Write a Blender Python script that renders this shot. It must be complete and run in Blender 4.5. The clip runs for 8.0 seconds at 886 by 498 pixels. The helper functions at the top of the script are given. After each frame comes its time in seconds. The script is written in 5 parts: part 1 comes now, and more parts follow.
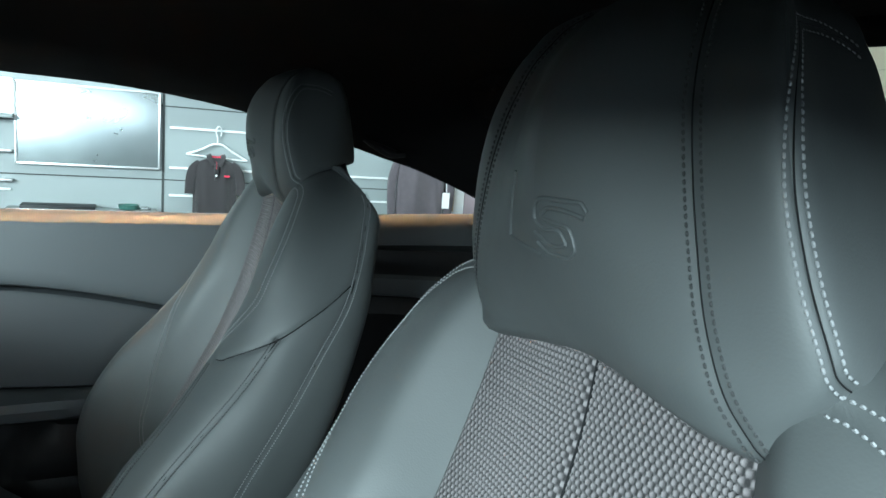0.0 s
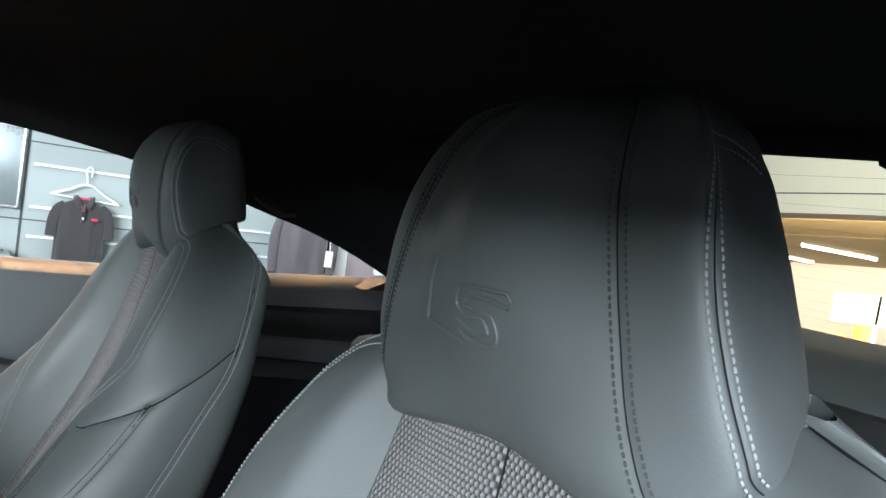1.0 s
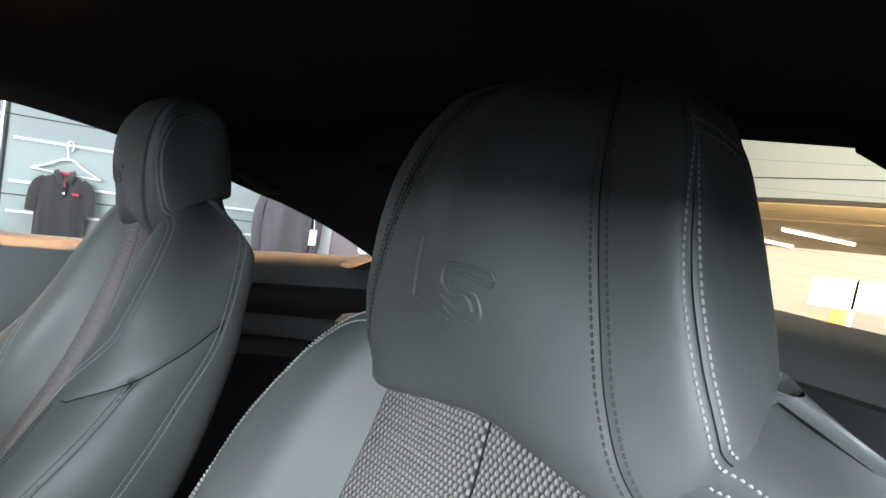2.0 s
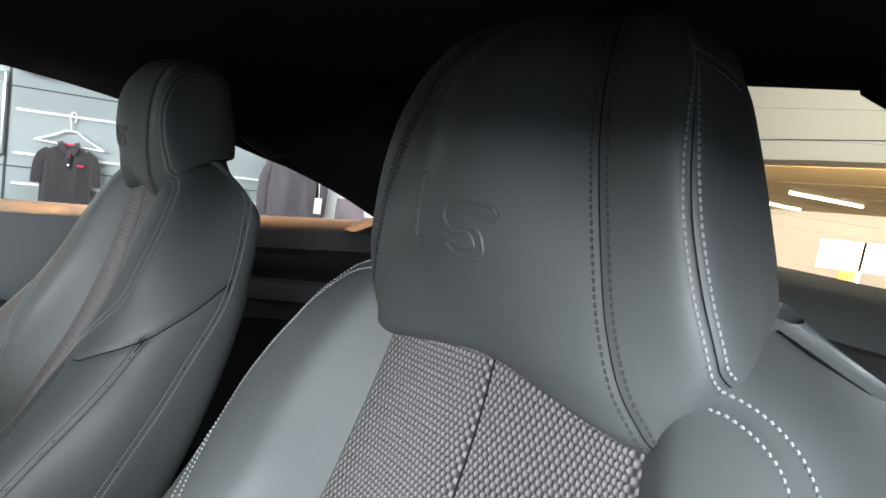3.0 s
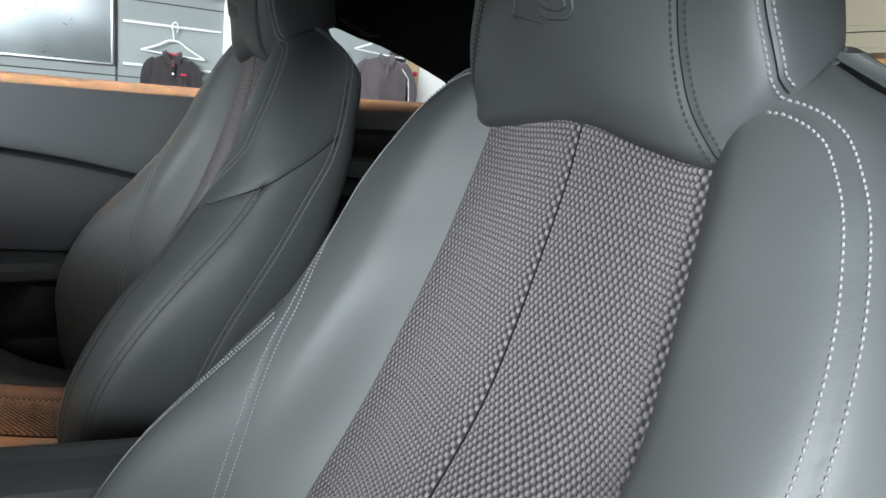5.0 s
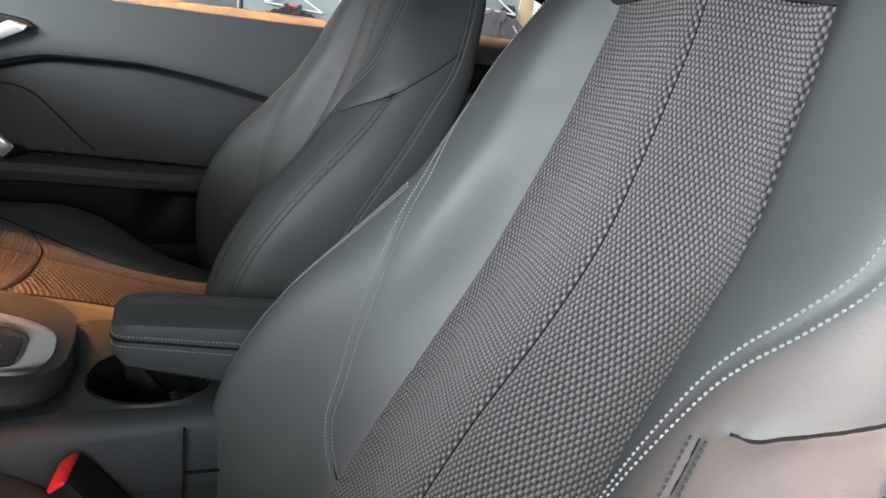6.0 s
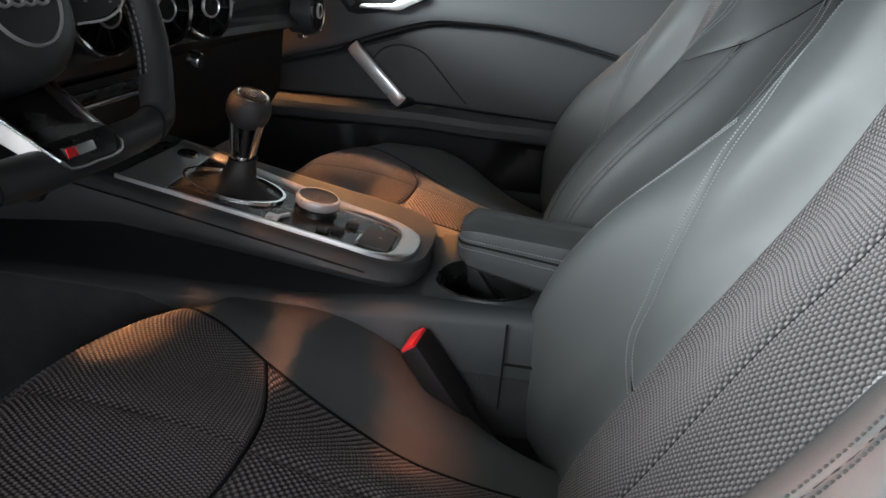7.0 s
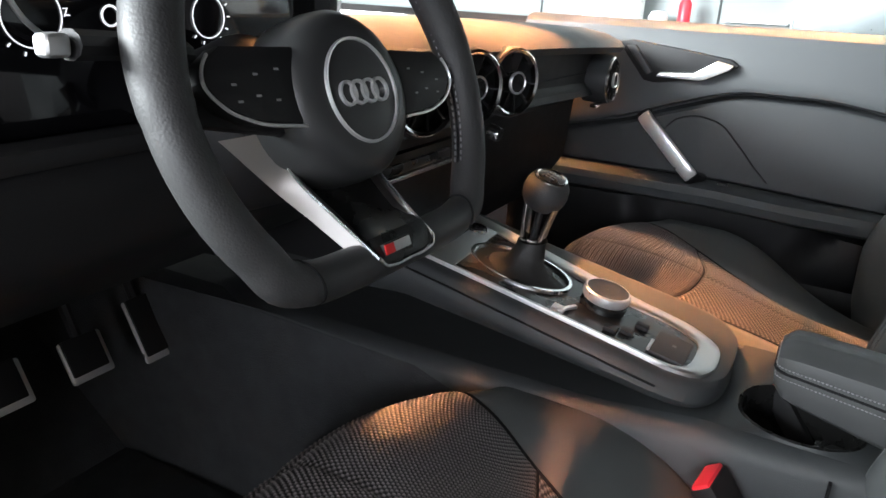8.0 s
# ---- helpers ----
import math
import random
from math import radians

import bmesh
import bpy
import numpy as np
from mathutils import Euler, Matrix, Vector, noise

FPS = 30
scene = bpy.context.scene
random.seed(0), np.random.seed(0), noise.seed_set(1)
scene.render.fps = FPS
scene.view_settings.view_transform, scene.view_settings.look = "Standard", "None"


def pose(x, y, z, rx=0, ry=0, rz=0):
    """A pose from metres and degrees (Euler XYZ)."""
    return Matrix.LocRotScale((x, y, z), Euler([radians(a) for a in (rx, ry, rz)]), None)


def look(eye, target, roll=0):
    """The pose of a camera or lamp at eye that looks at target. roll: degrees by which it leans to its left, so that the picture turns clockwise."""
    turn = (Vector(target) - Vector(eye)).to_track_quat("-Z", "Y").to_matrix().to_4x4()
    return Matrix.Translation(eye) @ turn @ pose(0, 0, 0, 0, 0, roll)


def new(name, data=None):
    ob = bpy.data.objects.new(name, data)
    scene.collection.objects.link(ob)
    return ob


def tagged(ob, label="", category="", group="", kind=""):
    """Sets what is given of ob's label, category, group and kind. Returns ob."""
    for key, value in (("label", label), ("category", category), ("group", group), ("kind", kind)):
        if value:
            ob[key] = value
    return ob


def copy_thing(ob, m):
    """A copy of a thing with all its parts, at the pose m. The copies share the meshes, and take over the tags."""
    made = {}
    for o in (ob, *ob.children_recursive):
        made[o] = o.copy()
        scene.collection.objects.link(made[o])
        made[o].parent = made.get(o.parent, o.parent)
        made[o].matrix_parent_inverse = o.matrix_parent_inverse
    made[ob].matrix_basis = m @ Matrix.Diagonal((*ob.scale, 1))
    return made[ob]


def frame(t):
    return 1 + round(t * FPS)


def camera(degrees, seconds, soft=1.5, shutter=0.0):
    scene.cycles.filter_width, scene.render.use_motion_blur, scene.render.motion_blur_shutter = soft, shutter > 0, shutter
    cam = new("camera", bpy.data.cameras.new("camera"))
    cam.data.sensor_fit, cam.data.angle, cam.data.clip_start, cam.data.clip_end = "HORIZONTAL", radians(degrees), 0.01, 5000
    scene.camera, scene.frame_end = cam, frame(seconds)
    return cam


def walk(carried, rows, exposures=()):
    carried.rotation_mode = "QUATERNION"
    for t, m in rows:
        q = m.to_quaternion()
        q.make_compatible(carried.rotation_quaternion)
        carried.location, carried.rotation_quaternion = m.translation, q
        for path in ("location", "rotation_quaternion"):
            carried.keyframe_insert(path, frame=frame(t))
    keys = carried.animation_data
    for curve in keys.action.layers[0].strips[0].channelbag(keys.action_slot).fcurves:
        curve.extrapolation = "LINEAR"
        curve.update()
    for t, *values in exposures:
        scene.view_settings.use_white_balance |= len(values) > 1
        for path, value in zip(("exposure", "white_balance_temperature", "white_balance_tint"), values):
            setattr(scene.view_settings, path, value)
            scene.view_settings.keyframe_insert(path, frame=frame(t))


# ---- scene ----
cam = camera(64.3, 8.0)
PATH = [
    (0, (0.5992, -0.5834, 1.0365), (1.4468, 1.2019, 0.7293), 4.39),
    (0.5, (0.5913, -0.5688, 1.0453), (1.6844, 1.1002, 0.9058), 6.40),
    (1, (0.5855, -0.5684, 1.0436), (1.7203, 1.0755, 0.9427), 8.44),
    (1.5, (0.5804, -0.5698, 1.0438), (1.7508, 1.0467, 0.9138), 9.23),
    (2.8, (0.5829, -0.5781, 1.0351), (1.7555, 1.0301, 0.8391), 9.23),
    (3, (0.5815, -0.5788, 1.0302), (1.7507, 1.0261, 0.7913), 8.44),
    (3.5, (0.5732, -0.5891, 1.0173), (1.7167, 1.0226, 0.7095), 7.94),
    (4, (0.5649, -0.6027, 0.9977), (1.6665, 1.0282, 0.6420), 7.97),
    (4.2, (0.5609, -0.6087, 0.9891), (1.6416, 1.0290, 0.6019), 7.49),
    (5.3, (0.5372, -0.6568, 0.9436), (1.4402, 1.0494, 0.4208), 7.43),
    (5.5, (0.5258, -0.6720, 0.9257), (1.3836, 1.0551, 0.3953), 7.88),
    (6, (0.5066, -0.6977, 0.9016), (1.2225, 1.0645, 0.2833), 7.90),
    (6.2, (0.5011, -0.7072, 0.8978), (1.1439, 1.0672, 0.2359), 8.07),
    (6.5, (0.4968, -0.7302, 0.8820), (0.8628, 1.0992, 0.1613), 7.00),
    (6.7, (0.5034, -0.7466, 0.8798), (0.6018, 1.1010, 0.1204), 5.25),
    (7, (0.5234, -0.7742, 0.8773), (0.3038, 1.0586, 0.1076), 4.17),
    (7.3, (0.5482, -0.7875, 0.8804), (0.0883, 1.0045, 0.1206), 4.01),
    (7.5, (0.5416, -0.7855, 0.8805), (-0.0401, 0.9816, 0.1465), 4.30),
    (7.8, (0.4978, -0.7586, 0.8847), (-0.2757, 0.9500, 0.1902), 3.58),
    (8, (0.4539, -0.7213, 0.9017), (-0.4316, 0.9342, 0.2122), 3.16),
]
EXPOSURES = [(0, 0.05, 5800, -6), (0.5, 0.3, 6000, 2), (1, 0.35, 6150, 5), (1.5, 0.35, 6200, 6), (3, 0.15, 6500, 10), (5.5, -0.25, 6500, 10), (6.5, -0.2, 6500, 10), (7, 0.05, 6500, 10), (7.5, 0.35, 6500, 10), (8, 0.75, 6500, 10)]
walk(cam, [(t, look(eye, target, roll)) for t, eye, target, roll in PATH], EXPOSURES)

# ---- light ----
world = bpy.data.worlds.new("world")
scene.world = world
world.use_nodes = True
world.node_tree.nodes["Background"].inputs[0].default_value = (0.75, 0.86, 1.0, 1)
world.node_tree.nodes["Background"].inputs[1].default_value = 3.0


def lamp(name, eye, target, watts, colour, sx, sy=None, spread=180):
    data = bpy.data.lights.new(name, "AREA")
    data.energy, data.color, data.size = watts, colour, sx
    data.shape, data.size_y, data.spread = "RECTANGLE", sy or sx, radians(spread)
    ob = new(name, data)
    ob.matrix_basis = look(eye, target)
    return ob


COOL = (0.90, 0.97, 1.0)
# Cool key panel hung inside the room, standing in for unseen daylight.
lamp("daylight_key", (-2.75, -3.35, 2.1), (0.6, -0.2, 0.80), 1000, COOL, 3.4, 1.4)
# Fill added on the driver's side to lift the headrest's flank.
lamp("headrest_fill", (1.6, -5.7, 1.9), (0.88, -0.45, 1.0), 90, (0.93, 0.94, 1.0), 2.4, 1.6)
# Unseen warm strip added above the dash, narrowed to its top.
lamp("dash_beam", (-0.36, 0.12, 2.9), (-0.18, 0.14, 0.86), 26, (1.0, 0.42, 0.17), 1.0, 0.2, 17)
# Narrow warm beam, not a real fitting: lays the patch on the passenger cushion.
lamp("passenger_beam", (-1.05, 0.05, 2.9), (0.28, 0.19, 0.53), 3.4, (1.0, 0.38, 0.13), 0.10, None, 10)
lamp("ceiling_lamp_side", (0.8, 2.0, 2.95), (0.8, 0.80, 0.90), 3.6, (1.0, 0.41, 0.13), 1.7, 0.12, 10)
# Added fill, no fitting behind it, that brightens the shop wall.
lamp("wall_fill", (1.2, 1.9, 2.95), (1.2, 3.4, 0.9), 42, (0.88, 0.98, 1.0), 1.4, 0.4)
# Pinkish beam added to tint the outer bolster of the driver's seat.
lamp("bolster_beam", (1.2, -1.6, 2.8), (0.79, -0.63, 0.79), 1.4, (1.0, 0.42, 0.28), 0.15, None, 9)
# Extra beam through the windscreen opening, put in to warm the driver's cushion.
lamp("driver_beam", (-0.98, -0.42, 2.9), (0.27, -0.35, 0.5), 1.1, (1.0, 0.36, 0.19), 0.12, None, 14)
# Invented 7 degree beam for the orange front corner of that cushion.
lamp("cushion_corner_beam", (0.0, -1.3, 2.9), (0.09, -0.48, 0.5), 1.1, (1.0, 0.36, 0.18), 0.07, None, 7)
# Lamp added only so that the soffit comes out pale.
lamp("soffit_fill", (6.6, 3.0, 2.95), (9.0, 4.2, 2.5), 48, (1.0, 0.93, 0.76), 1.2, 0.3)
lamp("ceiling_lamp_hall", (12.0, 5.0, 2.95), (20, 9, 1.0), 3300, (1.0, 0.82, 0.58), 3.0)

# ---- materials ----


def material(name, base, rough=0.5, metal=0.0, grain=0.0, grain_size=0.001, mottling=0.12, patch=0.03, coat=0.0, emit=None, sheen=0.0, glass=False, spec=0.5):
    """A surface with fine relief (grain, at grain_size metres) and larger mottling of colour and gloss."""
    m = bpy.data.materials.new(name)
    m.use_nodes = True
    t = m.node_tree
    b = t.nodes["Principled BSDF"]
    b.inputs["Base Color"].default_value = (*base, 1)
    b.inputs["Roughness"].default_value = rough
    b.inputs["Metallic"].default_value = metal
    b.inputs["Coat Weight"].default_value = coat
    b.inputs["Sheen Weight"].default_value = sheen
    b.inputs["Specular IOR Level"].default_value = spec
    if glass:
        b.inputs["Transmission Weight"].default_value = 1.0
        b.inputs["IOR"].default_value = 1.02
    if emit:
        b.inputs["Emission Color"].default_value = (*emit[:3], 1)
        b.inputs["Emission Strength"].default_value = emit[3]
        return m
    co = t.nodes.new("ShaderNodeTexCoord")
    if mottling:
        n = t.nodes.new("ShaderNodeTexNoise")
        n.inputs["Scale"].default_value, n.inputs["Detail"].default_value = 1 / patch, 5
        t.links.new(co.outputs["Object"], n.inputs["Vector"])
        mix = t.nodes.new("ShaderNodeMix")
        mix.data_type = "RGBA"
        mix.inputs["A"].default_value = (*[c * (1 - mottling) for c in base], 1)
        mix.inputs["B"].default_value = (*[c * (1 + mottling) for c in base], 1)
        t.links.new(n.outputs["Fac"], mix.inputs["Factor"])
        t.links.new(mix.outputs["Result"], b.inputs["Base Color"])
        r = t.nodes.new("ShaderNodeMapRange")
        r.inputs["To Min"].default_value, r.inputs["To Max"].default_value = max(0.02, rough - 0.08), min(1, rough + 0.08)
        t.links.new(n.outputs["Fac"], r.inputs["Value"])
        t.links.new(r.outputs["Result"], b.inputs["Roughness"])
    if grain:
        v = t.nodes.new("ShaderNodeTexVoronoi")
        v.feature = "SMOOTH_F1"
        v.inputs["Scale"].default_value = 1 / grain_size
        t.links.new(co.outputs["Object"], v.inputs["Vector"])
        bump = t.nodes.new("ShaderNodeBump")
        bump.inputs["Strength"].default_value, bump.inputs["Distance"].default_value = grain, grain_size * 0.5
        t.links.new(v.outputs["Distance"], bump.inputs["Height"])
        t.links.new(bump.outputs["Normal"], b.inputs["Normal"])
    return m


def weave(name, low, high):
    """Knitted seat cloth: dark in the hollows, pale on the loops, by the height stored on each point."""
    m = material(name, high, 0.85, mottling=0.0, sheen=0.1, spec=0.25)
    t = m.node_tree
    b = t.nodes["Principled BSDF"]
    a = t.nodes.new("ShaderNodeAttribute")
    a.attribute_name = "loop"
    n = t.nodes.new("ShaderNodeTexNoise")
    n.inputs["Scale"].default_value = 900
    mix = t.nodes.new("ShaderNodeMix")
    mix.data_type = "RGBA"
    mix.inputs["A"].default_value, mix.inputs["B"].default_value = (*low, 1), (*high, 1)
    add = t.nodes.new("ShaderNodeMath")
    add.operation, add.use_clamp = "MULTIPLY_ADD", True
    t.links.new(n.outputs["Fac"], add.inputs[0])
    add.inputs[1].default_value = 0.35
    off = t.nodes.new("ShaderNodeMath")
    off.operation = "SUBTRACT"
    off.inputs[1].default_value = 0.17
    t.links.new(a.outputs["Fac"], off.inputs[0])
    t.links.new(off.outputs["Value"], add.inputs[2])
    t.links.new(add.outputs["Value"], mix.inputs["Factor"])
    t.links.new(mix.outputs["Result"], b.inputs["Base Color"])
    return m


LEATHER = material("seat_leather", (0.060, 0.065, 0.066), 0.56, grain=0.10, grain_size=0.0011, mottling=0.06, patch=0.02, spec=0.5)
CLOTH = weave("seat_cloth", (0.016, 0.0152, 0.016), (0.165, 0.151, 0.154))
THREAD = material("stitch_thread", (0.20, 0.205, 0.21), 0.75, mottling=0.1, patch=0.002)
DARK_THREAD = material("dark_thread", (0.032, 0.033, 0.034), 0.7, mottling=0)
MARK = material("switch_mark", (0.24, 0.24, 0.24), 0.6, mottling=0)
# Near-black for tubes laid in creases: the shade there is put into colour.
SEAM = material("seam_shade", (0.012, 0.012, 0.013), 0.9, mottling=0, spec=0.1)
PLASTIC = material("soft_plastic", (0.032, 0.035, 0.037), 0.55, grain=0.25, grain_size=0.0009, mottling=0.08)
DOOR_SKIN = material("door_plastic", (0.048, 0.053, 0.056), 0.55, grain=0.2, grain_size=0.0009, mottling=0.06)
DARK_PLASTIC = material("dark_plastic", (0.012, 0.012, 0.013), 0.5, grain=0.2, grain_size=0.0009, mottling=0.1, spec=0.3)
GLOSS = material("gloss_black", (0.008, 0.008, 0.008), 0.28, mottling=0.1, spec=0.4)
ALU = material("brushed_aluminium", (0.64, 0.64, 0.64), 0.42, metal=1.0, mottling=0.05, patch=0.06)
CHROME = material("chrome", (0.78, 0.78, 0.79), 0.18, metal=1.0, mottling=0)
RIM_LEATHER = material("wheel_leather", (0.033, 0.033, 0.034), 0.58, grain=0.3, grain_size=0.0016, mottling=0.1)
BASE_LEATHER = material("smooth_leather", (0.031, 0.032, 0.033), 0.42, grain=0.08, grain_size=0.0012, mottling=0.12)
SPOKE_ALU = material("spoke_aluminium", (0.40, 0.38, 0.37), 0.34, metal=1.0, mottling=0.06, patch=0.05)
SATIN = material("satin_metal", (0.80, 0.80, 0.80), 0.30, metal=0.7, mottling=0.03, patch=0.03)
CARPET = material("carpet", (0.045, 0.047, 0.050), 0.95, grain=0.8, grain_size=0.002, mottling=0.3, spec=0.08)
LINER = material("headliner_cloth", (0.010, 0.010, 0.010), 0.95, grain=0.4, grain_size=0.0015, mottling=0.1, spec=0.1)
RED = material("red_plastic", (0.85, 0.04, 0.06), 0.35, mottling=0.05)
BADGE_RED = material("badge_red", (0.6, 0.02, 0.02), 0.3, mottling=0)
GLASS = material("window_glass", (1, 1, 1), 0.0, mottling=0, glass=True)

# ---- mesh helpers ----
BASE = {}


def thing(name, base, label="", category="", group="", kind=""):
    ob = new(name)
    ob.location = base
    ob.empty_display_size = 0.05
    BASE[ob.name] = Vector(base)
    return tagged(ob, label, category, group, kind)


def part(name, geo, mat, parent=None, label="", sharp=35, **tags):
    """Links geometry (vertices in world metres, faces) as one mesh, under parent if there is one."""
    verts, faces = geo[0], geo[1]
    base = BASE[parent.name] if parent else Vector((0, 0, 0))
    me = bpy.data.meshes.new(name)
    v = np.asarray(verts, float).reshape(-1, 3) - np.array(base)
    me.from_pydata(v.tolist(), [], [tuple(f) for f in faces])
    if len(geo) > 2:
        a = me.attributes.new("loop", "FLOAT", "POINT")
        a.data.foreach_set("value", np.asarray(geo[2], np.float32))
    me.materials.append(mat)
    me.polygons.foreach_set("use_smooth", [True] * len(me.polygons))
    me.set_sharp_from_angle(angle=radians(sharp))
    me.update()
    ob = new(name, me)
    if parent:
        ob.parent = parent
        BASE[ob.name] = base
    else:
        BASE[ob.name] = Vector((0, 0, 0))
    return tagged(ob, label, **tags)


def sheet(p, close_u=False, close_v=False):
    """Faces of a grid of points p[rows, columns, 3]."""
    r, c = p.shape[:2]
    i = np.arange(r * c).reshape(r, c)
    if close_u:
        i = np.concatenate([i, i[:1]], 0)
    if close_v:
        i = np.concatenate([i, i[:, :1]], 1)
    f = np.stack([i[:-1, :-1], i[:-1, 1:], i[1:, 1:], i[1:, :-1]], -1).reshape(-1, 4)
    return p.reshape(-1, 3), f.tolist()


def join(*geos):
    v, f, n = [], [], 0
    for g in geos:
        v.append(np.asarray(g[0], float).reshape(-1, 3))
        f += [tuple(k + n for k in face) for face in g[1]]
        n += len(v[-1])
    return np.concatenate(v), f


def moved(geo, m):
    v = np.asarray(geo[0], float)
    a = np.array(m)
    return v @ a[:3, :3].T + a[:3, 3], geo[1]


def from_bm(bm):
    bm.verts.index_update()
    out = np.array([v.co[:] for v in bm.verts]), [[v.index for v in f.verts] for f in bm.faces]
    bm.free()
    return out


def rbox(lo, hi, r=0.004, seg=2, m=None):
    """A box from corner to corner with rounded edges."""
    bm = bmesh.new()
    bmesh.ops.create_cube(bm, size=1)
    for v in bm.verts:
        v.co = [lo[k] + (v.co[k] + 0.5) * (hi[k] - lo[k]) for k in range(3)]
    if r:
        bmesh.ops.bevel(bm, geom=list(bm.edges), offset=r, segments=seg, affect="EDGES", profile=0.6)
    geo = from_bm(bm)
    return moved(geo, m) if m else geo


def prism(outline, axis, lo, hi, r=0.003, seg=2):
    """An outline of 2D points pushed along an axis ('x', 'y' or 'z') from lo to hi, edges rounded."""
    k = "xyz".index(axis)
    bm = bmesh.new()
    ring = []
    for a, b in outline:
        c = [a, b]
        c.insert(k, lo)
        ring.append(bm.verts.new(c))
    f = bm.faces.new(ring)
    got = bmesh.ops.extrude_face_region(bm, geom=[f])
    for e in got["geom"]:
        if isinstance(e, bmesh.types.BMVert):
            e.co[k] = hi
    bmesh.ops.recalc_face_normals(bm, faces=list(bm.faces))
    if r:
        bm.normal_update()
        edges = [e for e in bm.edges if len(e.link_faces) == 2 and e.calc_face_angle(0) > 0.6]
        bmesh.ops.bevel(bm, geom=edges, offset=r, segments=seg, affect="EDGES", profile=0.6)
    return from_bm(bm)


def lathe(profile, m=None, n=40):
    """Points (radius, height) turned about z, then placed by m."""
    a = np.linspace(0, 2 * np.pi, n, endpoint=False)
    p = np.array([[[r * np.cos(t), r * np.sin(t), h] for t in a] for r, h in profile])
    geo = sheet(p, close_v=True)
    return moved(geo, m) if m else geo


def smooth_line(points, n):
    """A smooth line of n points through the given points."""
    p = np.asarray(points, float)
    d = np.r_[0, np.cumsum(np.linalg.norm(np.diff(p, axis=0), axis=1))]
    s = np.linspace(0, d[-1], n)
    return np.stack([spline(d, p[:, k], s) for k in range(p.shape[1])], -1)


def spline(xk, yk, x):
    """Smooth interpolation (limited tangents, no overshoot)."""
    xk, yk, x = np.asarray(xk, float), np.asarray(yk, float), np.clip(np.asarray(x, float), xk[0], xk[-1])
    h = np.diff(xk)
    s = np.diff(yk) / h
    m = np.zeros_like(yk)
    m[1:-1] = np.where(s[:-1] * s[1:] > 0, (s[:-1] * h[1:] + s[1:] * h[:-1]) / (h[:-1] + h[1:]), 0)
    m[0], m[-1] = s[0], s[-1]
    i = np.clip(np.searchsorted(xk, x) - 1, 0, len(h) - 1)
    t = (x - xk[i]) / h[i]
    return ((2 * t**3 - 3 * t**2 + 1) * yk[i] + (t**3 - 2 * t**2 + t) * h[i] * m[i]
            + (3 * t**2 - 2 * t**3) * yk[i + 1] + (t**3 - t**2) * h[i] * m[i + 1])


def tube(points, radius, n=10, closed=False, caps=True):
    """A round bar along a line of points; radius a number or one for each point."""
    p = np.asarray(points, float)
    r = np.broadcast_to(np.asarray(radius, float), (len(p),))
    t = np.roll(p, -1, 0) - np.roll(p, 1, 0) if closed else np.gradient(p, axis=0)
    t /= np.linalg.norm(t, axis=1)[:, None] + 1e-12
    up = np.array([0, 0, 1.0]) if abs(t[0, 2]) < 0.9 else np.array([1.0, 0, 0])
    a = np.linspace(0, 2 * np.pi, n, endpoint=False)
    rows = []
    for k in range(len(p)):
        s = np.cross(t[k], up)
        s /= np.linalg.norm(s) + 1e-12
        up = np.cross(s, t[k])
        rows.append(p[k] + r[k] * (np.cos(a)[:, None] * s + np.sin(a)[:, None] * up))
    geo = sheet(np.array(rows), close_u=closed, close_v=True)
    if caps and not closed:
        q = len(rows) * n
        geo = (geo[0], geo[1] + [list(range(n))[::-1], list(range(q - n, q))])
    return geo


def dashes(line, normals, step=0.0034, length=0.0023, width=0.00105, height=0.0009):
    """Stitches: small tapered beads along a line that lies on a surface."""
    p, nn = np.asarray(line, float), np.asarray(normals, float)
    d = np.r_[0, np.cumsum(np.linalg.norm(np.diff(p, axis=0), axis=1))]
    verts, faces = [], []
    for s in np.arange(step / 2, d[-1], step):
        c = np.array([np.interp(s, d, p[:, k]) for k in range(3)])
        e = np.array([np.interp(min(s + 0.001, d[-1]), d, p[:, k]) for k in range(3)])
        f = np.array([np.interp(max(s - 0.001, 0), d, p[:, k]) for k in range(3)])
        t = (e - f) / (np.linalg.norm(e - f) + 1e-12)
        n = np.array([np.interp(s, d, nn[:, k]) for k in range(3)])
        n /= np.linalg.norm(n) + 1e-12
        b = np.cross(n, t)
        k = len(verts)
        for q, w, h in ((-0.5, 0.5, -0.3), (-0.3, 1, 0.6), (0.0, 1, 1.0), (0.3, 1, 0.6), (0.5, 0.5, -0.3)):
            o = c + t * q * length
            verts += [o - b * w * width / 2 - n * height * 0.4, o - b * w * width * 0.3 + n * height * h, o + b * w * width * 0.3 + n * height * h, o + b * w * width / 2 - n * height * 0.4]
        for r in range(4):
            for j in range(3):
                a = k + r * 4 + j
                faces.append((a, a + 1, a + 5, a + 4))
    return np.array(verts), faces

# ---- seats ----
SEAT_Y, SEAT_STEP = -0.327, 0.740


